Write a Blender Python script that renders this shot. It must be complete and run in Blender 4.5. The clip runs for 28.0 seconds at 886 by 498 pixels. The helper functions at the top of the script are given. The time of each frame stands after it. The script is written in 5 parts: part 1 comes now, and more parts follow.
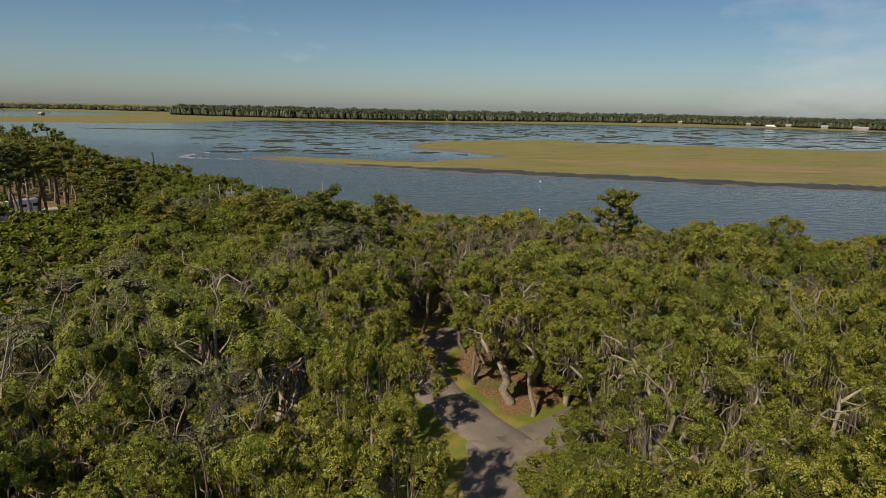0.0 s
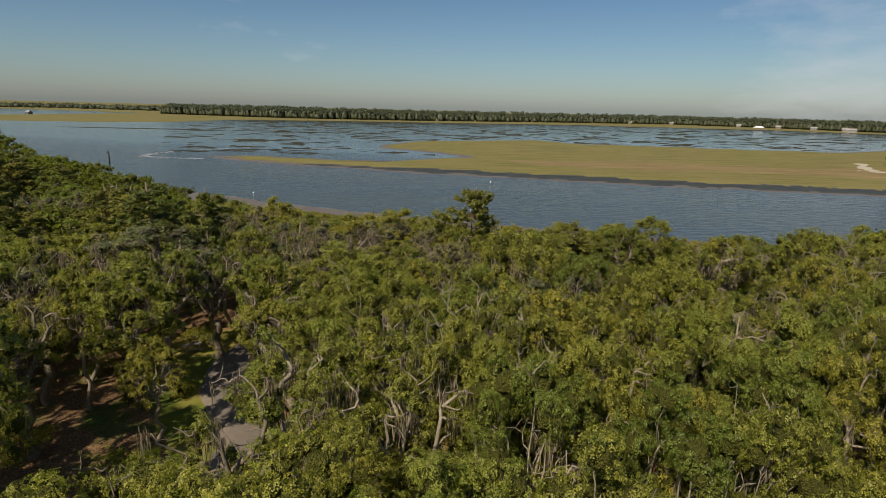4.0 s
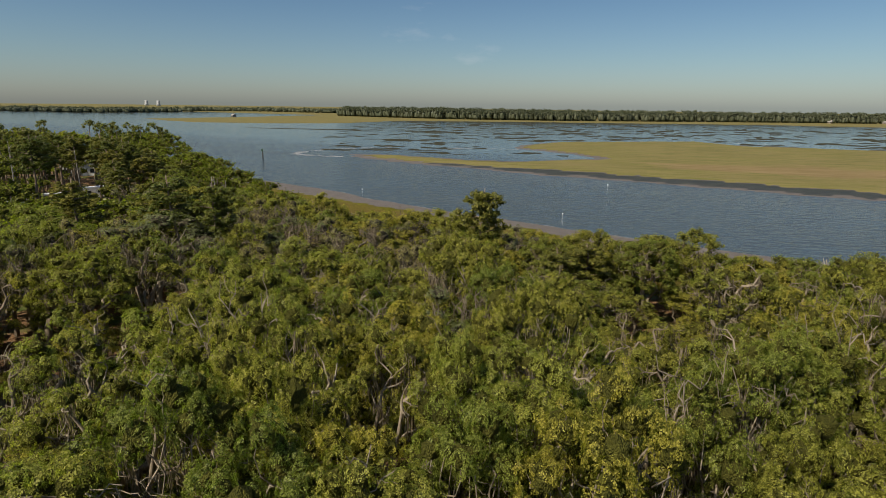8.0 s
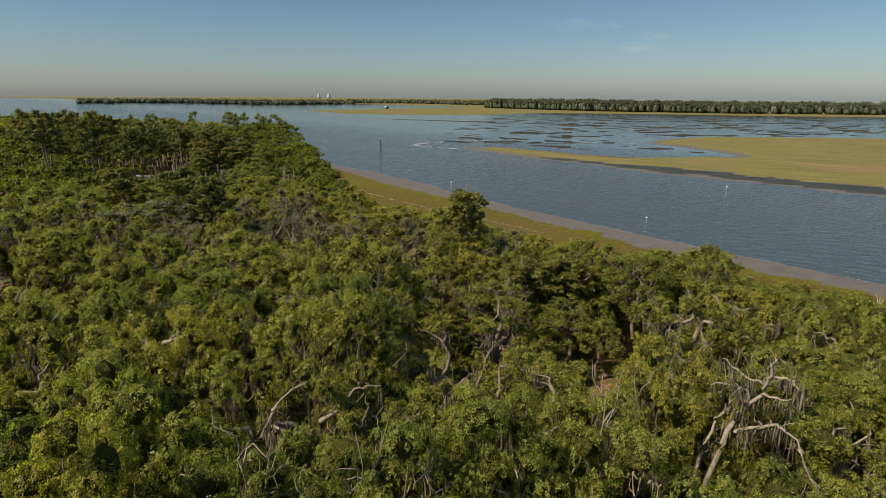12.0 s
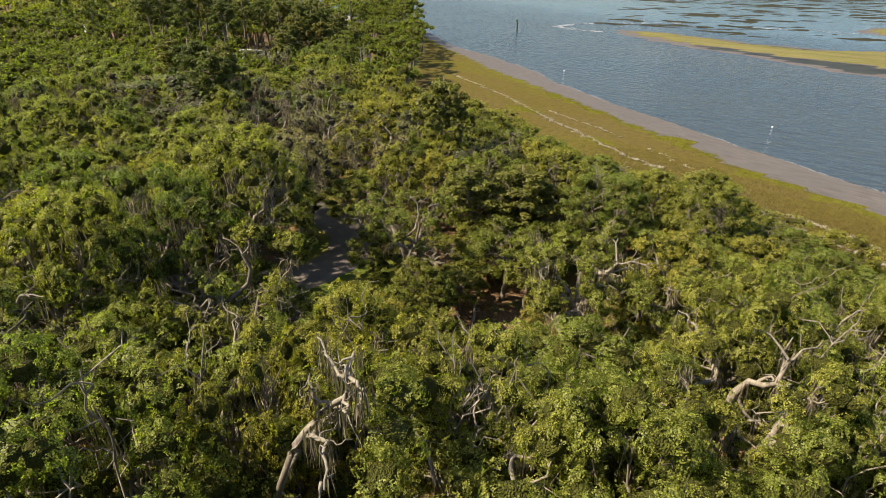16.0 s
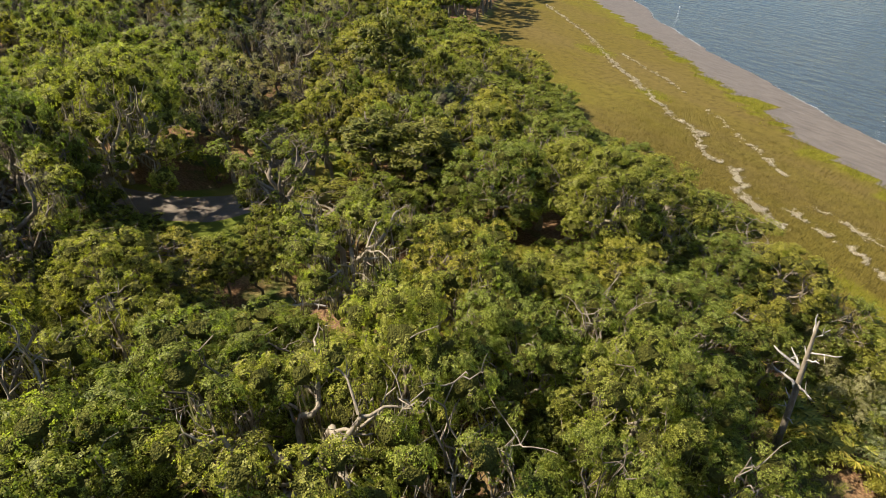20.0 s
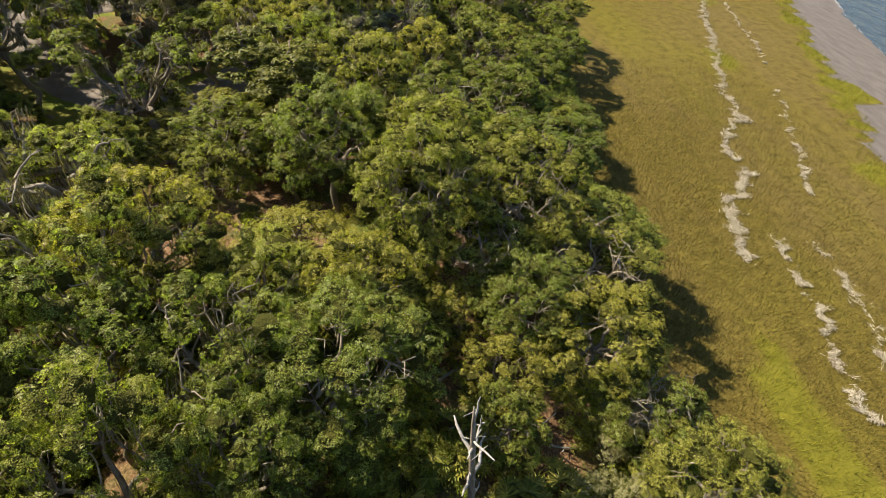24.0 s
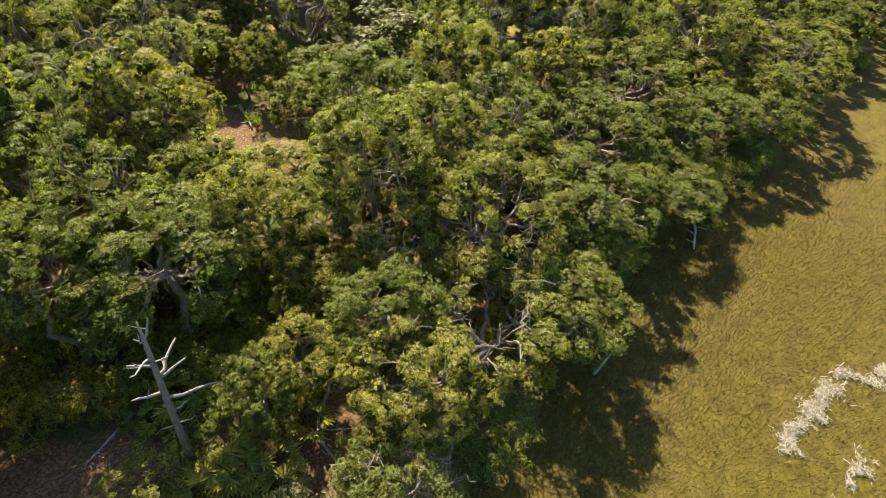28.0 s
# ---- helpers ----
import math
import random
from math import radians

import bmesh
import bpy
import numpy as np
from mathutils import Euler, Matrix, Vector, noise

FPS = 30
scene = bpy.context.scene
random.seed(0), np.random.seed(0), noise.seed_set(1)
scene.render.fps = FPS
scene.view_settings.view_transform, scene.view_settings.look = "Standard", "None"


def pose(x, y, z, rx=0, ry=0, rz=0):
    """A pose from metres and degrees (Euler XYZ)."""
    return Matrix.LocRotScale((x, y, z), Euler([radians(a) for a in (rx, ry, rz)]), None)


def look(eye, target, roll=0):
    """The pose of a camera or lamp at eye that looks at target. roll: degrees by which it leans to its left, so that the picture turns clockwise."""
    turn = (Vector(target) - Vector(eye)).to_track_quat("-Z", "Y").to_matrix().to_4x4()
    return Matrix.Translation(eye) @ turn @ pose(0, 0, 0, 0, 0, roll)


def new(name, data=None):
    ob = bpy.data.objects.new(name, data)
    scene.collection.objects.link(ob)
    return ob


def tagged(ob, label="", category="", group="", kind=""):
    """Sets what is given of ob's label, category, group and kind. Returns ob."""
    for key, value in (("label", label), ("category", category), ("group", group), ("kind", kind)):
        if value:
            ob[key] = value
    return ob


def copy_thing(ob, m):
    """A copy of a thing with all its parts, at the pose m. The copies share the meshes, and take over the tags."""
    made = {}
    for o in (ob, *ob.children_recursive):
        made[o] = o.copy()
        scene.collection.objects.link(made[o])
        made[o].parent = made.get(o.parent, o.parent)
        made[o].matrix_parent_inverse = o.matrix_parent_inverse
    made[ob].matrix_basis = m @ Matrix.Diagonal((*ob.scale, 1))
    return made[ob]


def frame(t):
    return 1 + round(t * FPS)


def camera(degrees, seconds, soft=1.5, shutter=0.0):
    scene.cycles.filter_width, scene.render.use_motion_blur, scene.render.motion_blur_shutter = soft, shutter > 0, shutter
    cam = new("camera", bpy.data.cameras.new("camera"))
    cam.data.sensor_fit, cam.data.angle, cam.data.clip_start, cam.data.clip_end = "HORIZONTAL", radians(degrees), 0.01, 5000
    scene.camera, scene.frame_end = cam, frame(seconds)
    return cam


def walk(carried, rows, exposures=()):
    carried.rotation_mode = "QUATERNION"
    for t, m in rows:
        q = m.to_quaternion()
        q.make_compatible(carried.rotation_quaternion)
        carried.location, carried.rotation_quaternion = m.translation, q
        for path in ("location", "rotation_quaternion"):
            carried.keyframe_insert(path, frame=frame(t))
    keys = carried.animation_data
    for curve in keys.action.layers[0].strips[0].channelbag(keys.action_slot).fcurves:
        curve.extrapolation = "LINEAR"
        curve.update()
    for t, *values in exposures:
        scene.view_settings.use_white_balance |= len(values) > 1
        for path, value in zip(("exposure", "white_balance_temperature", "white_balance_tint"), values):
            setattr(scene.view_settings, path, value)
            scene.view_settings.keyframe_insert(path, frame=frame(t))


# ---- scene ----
cam = camera(76.5, 28.0, soft=0.4)
PATH = [
    (0, (1.674, 1.949, 27.096), (1.7, 3.888, 26.607), 1.2),
    (0.5, (3.922, 1.716, 27.075), (4.019, 3.654, 26.589), 1.5),
    (1, (6.237, 1.704, 27.059), (6.406, 3.637, 26.575), 1.5),
    (1.5, (8.531, 1.63, 27.101), (8.717, 3.561, 26.617), 1.5),
    (2, (10.865, 1.677, 27.142), (11.051, 3.608, 26.658), 1.5),
    (2.5, (13.275, 1.804, 27.186), (13.45, 3.736, 26.701), 1.5),
    (3, (15.745, 2.005, 27.224), (15.889, 3.94, 26.738), 1.5),
    (3.5, (18.27, 2.235, 27.333), (18.363, 4.172, 26.846), 1.5),
    (5.5, (28.219, 2.389, 27.521), (28.029, 4.317, 27.026), 0.9),
    (6, (30.652, 3.238, 27.541), (30.39, 5.158, 27.045), 0.8),
    (6.5, (33.048, 4.201, 27.502), (32.723, 6.111, 27.006), 0.7),
    (7, (35.47, 5.252, 27.453), (35.077, 7.149, 26.956), 0.7),
    (7.5, (37.828, 6.333, 27.412), (37.369, 8.216, 26.917), 0.7),
    (8, (40.081, 7.554, 27.372), (39.554, 9.418, 26.876), 0.7),
    (8.5, (42.387, 8.865, 27.366), (41.795, 10.709, 26.87), 0.6),
    (9, (44.605, 10.189, 27.368), (43.951, 12.012, 26.872), 0.5),
    (9.5, (46.922, 11.024, 27.406), (46.205, 12.824, 26.91), 0.5),
    (10, (49.079, 12.62, 27.382), (48.3, 14.394, 26.887), 0.5),
    (10.5, (51.139, 14.268, 27.398), (50.301, 16.015, 26.902), 0.5),
    (11, (53.199, 15.966, 27.478), (52.307, 17.686, 26.981), 0.5),
    (11.5, (55.148, 17.719, 27.508), (54.203, 19.409, 27.01), 0.5),
    (12, (57.032, 19.547, 27.569), (56.034, 21.198, 27.042), 0.4),
    (12.5, (58.82, 21.394, 27.638), (57.77, 22.998, 27.067), 0.4),
    (14.5, (65.121, 30.792, 27.197), (63.888, 32.157, 26.41), 0.3),
    (15, (66.498, 33.022, 27.148), (65.23, 34.33, 26.324), 0.4),
    (15.5, (67.812, 35.261, 27.129), (66.507, 36.509, 26.269), 0.5),
    (16, (68.995, 37.619, 27.062), (67.66, 38.808, 26.167), 0.4),
    (16.5, (70.149, 39.823, 27.067), (68.775, 40.969, 26.172), 0.6),
    (17, (71.219, 42.102, 27.09), (69.812, 43.205, 26.194), 0.7),
    (17.5, (72.288, 44.457, 27.111), (70.846, 45.514, 26.213), 0.8),
    (18, (73.29, 46.803, 27.133), (71.813, 47.809, 26.235), 0.8),
    (18.5, (74.226, 49.08, 27.105), (72.717, 50.039, 26.209), 1.0),
    (19, (75.017, 51.554, 27.055), (73.492, 52.449, 26.121), 1.0),
    (19.5, (75.612, 54.185, 27.055), (74.1, 55.004, 26.035), 1.0),
    (20, (76.138, 56.845, 27.094), (74.644, 57.585, 25.99), 0.9),
    (20.5, (76.526, 59.54, 27.15), (75.061, 60.203, 25.961), 1.3),
    (21, (76.765, 62.204, 27.219), (75.332, 62.793, 25.954), 1.0),
    (21.5, (76.892, 64.769, 27.195), (75.471, 65.299, 25.891), 1.6),
    (23.5, (76.495, 75.086, 26.855), (75.039, 75.413, 25.522), 4.5),
    (24, (76.226, 77.701, 26.804), (74.761, 77.979, 25.472), 4.3),
    (24.5, (75.812, 80.313, 26.788), (74.342, 80.538, 25.451), 4.0),
    (25, (75.307, 82.828, 26.781), (73.833, 82.997, 25.439), 3.8),
    (25.5, (74.859, 85.241, 26.761), (73.381, 85.306, 25.415), 3.6),
    (26, (74.367, 87.627, 26.705), (72.894, 87.554, 25.355), 3.4),
    (26.5, (73.794, 89.851, 26.603), (72.344, 89.603, 25.248), 3.8),
    (27, (73.148, 92.012, 26.554), (71.744, 91.591, 25.193), 4.2),
    (27.5, (72.514, 94.194, 26.568), (71.164, 93.627, 25.206), 4.3),
    (28, (71.792, 96.361, 26.637), (70.508, 95.666, 25.27), 4.5),
]
walk(cam, [(t, look(eye, target, roll)) for t, eye, target, roll in PATH], [(0.0, 0.25), (6.0, 0.3), (11.0, 0.42), (12.5, 0.5), (14.5, 0.95), (17.0, 1.2), (21.0, 1.35), (25.0, 1.38), (28.0, 1.66)])

# ---------- light ----------
SUN_EL, SUN_AZ = 46.0, 213.0
sx, sy = math.sin(radians(SUN_AZ)), math.cos(radians(SUN_AZ))
sun = new("sun", bpy.data.lights.new("sun", "SUN"))
sun.data.energy, sun.data.angle, sun.data.color = 4.7, radians(0.6), (1.0, 0.91, 0.75)
cel = math.cos(radians(SUN_EL))
sun.matrix_world = look((sx * cel * 300, sy * cel * 300, math.sin(radians(SUN_EL)) * 300), (0, 0, 0))

world = bpy.data.worlds.new("sky")
scene.world = world
world.use_nodes = True
wn = world.node_tree
wn.nodes.clear()
w_out = wn.nodes.new("ShaderNodeOutputWorld")
w_bg = wn.nodes.new("ShaderNodeBackground")
w_sky = wn.nodes.new("ShaderNodeTexSky")
w_sky.sky_type, w_sky.sun_disc = "NISHITA", False
w_sky.sun_elevation, w_sky.sun_rotation = radians(SUN_EL), radians(SUN_AZ)
w_sky.air_density, w_sky.dust_density, w_sky.ozone_density = 1.1, 0.7, 2.2
w_bg.inputs["Strength"].default_value = 0.10
# the clear blue deepens quickly above a paler horizon; thin high cloud
w_co = wn.nodes.new("ShaderNodeTexCoord")
w_sep = wn.nodes.new("ShaderNodeSeparateXYZ")
wn.links.new(w_co.outputs["Generated"], w_sep.inputs[0])
w_sky_gain = wn.nodes.new("ShaderNodeValToRGB")
# overhead, out of view, the sky is raised twofold to fill the shade
for e, (p, v) in zip([w_sky_gain.color_ramp.elements[0], w_sky_gain.color_ramp.elements[1], w_sky_gain.color_ramp.elements.new(0.05), w_sky_gain.color_ramp.elements.new(0.18)], ((0.0, (0.50, 0.555, 0.655)), (0.5, (2.0, 2.0, 1.95)), (0.07, (0.45, 0.53, 0.61)), (0.18, (0.375, 0.465, 0.545)))):
    e.position, e.color = p, (*v, 1)
wn.links.new(w_sep.outputs[2], w_sky_gain.inputs[0])
w_mix = wn.nodes.new("ShaderNodeMix")
w_mix.data_type, w_mix.blend_type = "RGBA", "MULTIPLY"
w_mix.inputs[0].default_value = 1.0
wn.links.new(w_sky.outputs[0], w_mix.inputs[6])
wn.links.new(w_sky_gain.outputs[0], w_mix.inputs[7])
w_map = wn.nodes.new("ShaderNodeMapping")
w_map.inputs["Scale"].default_value = (1.6, 0.9, 5.0)
w_map.inputs["Location"].default_value = (0.35, 0.2, 0.1)
wn.links.new(w_co.outputs["Generated"], w_map.inputs[0])
w_noise = wn.nodes.new("ShaderNodeTexNoise")
w_noise.inputs["Scale"].default_value, w_noise.inputs["Detail"].default_value, w_noise.inputs["Roughness"].default_value = 1.5, 7.0, 0.6
wn.links.new(w_map.outputs[0], w_noise.inputs["Vector"])
w_cl = wn.nodes.new("ShaderNodeValToRGB")
w_cl.color_ramp.elements[0].position, w_cl.color_ramp.elements[1].position = 0.68, 0.93
w_cl.color_ramp.elements[1].color = (0.6, 0.6, 0.6, 1)
wn.links.new(w_noise.outputs["Fac"], w_cl.inputs[0])
w_dot = wn.nodes.new("ShaderNodeVectorMath")
w_dot.operation = "DOT_PRODUCT"
w_dot.inputs[1].default_value = (0.55, 0.82, 0.15)
wn.links.new(w_co.outputs["Generated"], w_dot.inputs[0])
w_veil = wn.nodes.new("ShaderNodeMapRange")
w_veil.inputs[1].default_value, w_veil.inputs[2].default_value = 0.955, 0.995
wn.links.new(w_dot.outputs["Value"], w_veil.inputs[0])
w_add = wn.nodes.new("ShaderNodeMath")
w_add.operation = "MULTIPLY_ADD"
w_add.inputs[1].default_value = 0.30
wn.links.new(w_veil.outputs[0], w_add.inputs[0])
wn.links.new(w_noise.outputs["Fac"], w_add.inputs[2])
wn.links.new(w_add.outputs[0], w_cl.inputs[0])
w_mix2 = wn.nodes.new("ShaderNodeMix")
w_mix2.data_type = "RGBA"
w_mix2.inputs[7].default_value = (5.2, 5.3, 5.5, 1)
wn.links.new(w_cl.outputs[0], w_mix2.inputs[0])
wn.links.new(w_mix.outputs[2], w_mix2.inputs[6])
wn.links.new(w_mix2.outputs[2], w_bg.inputs[0])
wn.links.new(w_bg.outputs[0], w_out.inputs[0])


# ---------- materials ----------
def material(name, rough=0.8, metallic=0.0):
    m = bpy.data.materials.new(name)
    m.use_nodes = True
    nt = m.node_tree
    b = nt.nodes["Principled BSDF"]
    b.inputs["Roughness"].default_value, b.inputs["Metallic"].default_value = rough, metallic
    return m, nt, b


def node(nt, kind, **values):
    n = nt.nodes.new(kind)
    for key, value in values.items():
        n.inputs[key.replace("_", " ")].default_value = value
    return n


def ramp(nt, source, stops):
    r = nt.nodes.new("ShaderNodeValToRGB")
    els = r.color_ramp.elements
    while len(els) < len(stops):
        els.new(0.5)
    for e, (p, c) in zip(els, stops):
        e.position, e.color = p, (*c, 1) if len(c) == 3 else c
    nt.links.new(source, r.inputs[0])
    return r.outputs[0]


def blend(nt, fac, a, b, mode="MIX"):
    n = nt.nodes.new("ShaderNodeMix")
    n.data_type, n.blend_type = "RGBA", mode
    for sock, v in ((n.inputs[0], fac), (n.inputs[6], a), (n.inputs[7], b)):
        if hasattr(v, "is_linked"):
            nt.links.new(v, sock)
        else:
            sock.default_value = v if not isinstance(v, tuple) else (*v, 1)
    return n.outputs[2]


def calc(nt, op, a, b=0.0, clamp=False):
    n = nt.nodes.new("ShaderNodeMath")
    n.operation, n.use_clamp = op, clamp
    for sock, v in ((n.inputs[0], a), (n.inputs[1], b)):
        if hasattr(v, "is_linked"):
            nt.links.new(v, sock)
        else:
            sock.default_value = v
    return n.outputs[0]


def noise_of(nt, coords, scale, detail=4.0, rough=0.55, stretch=None):
    if stretch:
        mp = nt.nodes.new("ShaderNodeMapping")
        mp.inputs["Scale"].default_value = stretch
        nt.links.new(coords, mp.inputs[0])
        coords = mp.outputs[0]
    n = node(nt, "ShaderNodeTexNoise", Scale=scale, Detail=detail, Roughness=rough)
    nt.links.new(coords, n.inputs["Vector"])
    return n.outputs["Fac"]


def bump(nt, b, height, strength, distance):
    n = node(nt, "ShaderNodeBump", Strength=strength, Distance=distance)
    nt.links.new(height, n.inputs["Height"])
    nt.links.new(n.outputs[0], b.inputs["Normal"])


def coords_of(nt, which="Object"):
    return nt.nodes.new("ShaderNodeTexCoord").outputs[which]


def leaf_material(name, dark, mid, light, glow=0.40, rough=0.55, cast=True, sprig=0.0):
    """Foliage: a colour for every leaf, a cast of its own for every tree, and light that passes through the blades."""
    m, nt, b = material(name, rough)
    isl = nt.nodes.new("ShaderNodeNewGeometry").outputs["Random Per Island"]
    if sprig:
        cell = nt.nodes.new("ShaderNodeTexVoronoi")
        cell.inputs["Scale"].default_value = sprig
        nt.links.new(coords_of(nt), cell.inputs["Vector"])
        isl = calc(nt, "ADD", calc(nt, "MULTIPLY", isl, 0.14), calc(nt, "MULTIPLY", cell.outputs["Color"], 0.86))
    c = ramp(nt, isl, [(0.18, dark), (0.5, mid), (0.85, light)])
    tree = nt.nodes.new("ShaderNodeObjectInfo").outputs["Random"]
    tint = ramp(nt, tree, [(0.0, (0.62, 0.75, 0.72)), (0.3, (0.86, 0.95, 0.92)), (0.6, (1.0, 1.0, 0.97)), (0.85, (1.12, 1.06, 0.98)), (1.0, (1.22, 1.08, 0.95))])
    if cast:
        c = blend(nt, 1.0, c, tint, "MULTIPLY")
    nt.links.new(c, b.inputs["Base Color"])
    b.inputs["Specular IOR Level"].default_value = 0.25
    tr = nt.nodes.new("ShaderNodeBsdfTranslucent")
    warm = blend(nt, 1.0, c, (1.36, 1.66, 0.75), "MULTIPLY")
    nt.links.new(warm, tr.inputs["Color"])
    mix = nt.nodes.new("ShaderNodeMixShader")
    mix.inputs[0].default_value = glow
    nt.links.new(b.outputs[0], mix.inputs[1])
    nt.links.new(tr.outputs[0], mix.inputs[2])
    if sprig:
        # a sprig: the gaps between its single leaves are open
        gap = calc(nt, "GREATER_THAN", cell.outputs["Distance"], 0.50)
        clear = nt.nodes.new("ShaderNodeBsdfTransparent")
        mix2 = nt.nodes.new("ShaderNodeMixShader")
        nt.links.new(gap, mix2.inputs[0])
        nt.links.new(mix.outputs[0], mix2.inputs[1])
        nt.links.new(clear.outputs[0], mix2.inputs[2])
        mix = mix2
    nt.links.new(mix.outputs[0], nt.nodes["Material Output"].inputs[0])
    return m


LEAF = leaf_material("oak_leaves", (0.095, 0.093, 0.013), (0.215, 0.203, 0.032), (0.42, 0.385, 0.078), 0.5, 0.55, sprig=19.0)
LEAF_FAR = leaf_material("distant_leaves", (0.095, 0.090, 0.009), (0.180, 0.168, 0.016), (0.28, 0.255, 0.028), 0.5)
LEAF_YELLOW = leaf_material("young_leaves", (0.115, 0.108, 0.015), (0.245, 0.228, 0.037), (0.45, 0.41, 0.085), 0.5, 0.55, sprig=19.0)
LEAF_GREY = leaf_material("grey_foliage", (0.11, 0.095, 0.042), (0.23, 0.20, 0.088), (0.35, 0.305, 0.145), 0.4, 0.6, sprig=19.0)
NEEDLES = leaf_material("pine_needles", (0.075, 0.075, 0.012), (0.135, 0.13, 0.020), (0.205, 0.19, 0.035), 0.3)
# greyer and bluer than the near needles: distance haze put into the colour
FAR_HAZED_PINE = leaf_material("hazed_pine_foliage", (0.066, 0.073, 0.037), (0.080, 0.087, 0.046), (0.098, 0.105, 0.060), 0.2, cast=False)
PALM = leaf_material("palmetto_leaves", (0.07, 0.075, 0.010), (0.15, 0.15, 0.018), (0.30, 0.26, 0.045), 0.3, 0.5)
MOSS = leaf_material("spanish_moss", (0.075, 0.055, 0.035), (0.15, 0.115, 0.076), (0.24, 0.19, 0.13), 0.2, 0.9, False)
BLADES = leaf_material("marsh_grass", (0.050, 0.036, 0.007), (0.115, 0.083, 0.016), (0.20, 0.148, 0.034), 0.3, 0.7, False)
BLADES_GREEN = leaf_material("green_marsh_grass", (0.11, 0.102, 0.008), (0.17, 0.153, 0.010), (0.23, 0.20, 0.018), 0.3, 0.7, False)
STRAW = leaf_material("bleached_straw", (0.16, 0.125, 0.08), (0.33, 0.27, 0.185), (0.52, 0.45, 0.33), 0.1, 0.9, False)


def shaded_core_material(name, dark, light):
    """Filler inside a leafy lobe: leaf colours darkened to stand in for inner shade."""
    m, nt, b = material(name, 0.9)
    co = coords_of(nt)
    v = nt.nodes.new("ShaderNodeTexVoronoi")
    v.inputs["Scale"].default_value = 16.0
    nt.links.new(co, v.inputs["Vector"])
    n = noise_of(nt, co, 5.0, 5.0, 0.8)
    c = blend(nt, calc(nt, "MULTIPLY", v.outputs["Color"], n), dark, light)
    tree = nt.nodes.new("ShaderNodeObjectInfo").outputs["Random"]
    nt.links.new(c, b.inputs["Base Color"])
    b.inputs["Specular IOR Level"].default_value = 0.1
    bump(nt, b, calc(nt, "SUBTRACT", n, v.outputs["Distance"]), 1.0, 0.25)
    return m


SHADED_CORE = shaded_core_material("inner_foliage", (0.07, 0.069, 0.012), (0.20, 0.19, 0.035))
SHADED_CORE_GREY = shaded_core_material("grey_lobe_filler", (0.05, 0.043, 0.028), (0.21, 0.18, 0.10))


def bark_material(name, a, b_, c):
    m, nt, b = material(name, 0.9)
    co = coords_of(nt)
    fine = noise_of(nt, co, 9.0, 6.0, 0.65, (1, 1, 0.3))
    broad = noise_of(nt, co, 1.1, 3.0)
    col = ramp(nt, fine, [(0.3, a), (0.52, b_), (0.72, c)])
    col = blend(nt, calc(nt, "MULTIPLY", broad, 0.75), col, (0.18, 0.15, 0.11))
    nt.links.new(col, b.inputs["Base Color"])
    b.inputs["Specular IOR Level"].default_value = 0.15
    bump(nt, b, fine, 0.6, 0.04)
    return m


BARK = bark_material("oak_bark", (0.075, 0.056, 0.036), (0.17, 0.132, 0.09), (0.30, 0.245, 0.175))
BARK_PALE = bark_material("pale_bark", (0.13, 0.10, 0.07), (0.29, 0.235, 0.165), (0.47, 0.40, 0.30))
BARK_PINE = bark_material("pine_bark", (0.075, 0.05, 0.036), (0.18, 0.125, 0.09), (0.30, 0.23, 0.18))
BARK_GREY = bark_material("weathered_wood", (0.20, 0.175, 0.15), (0.40, 0.365, 0.32), (0.62, 0.59, 0.54))


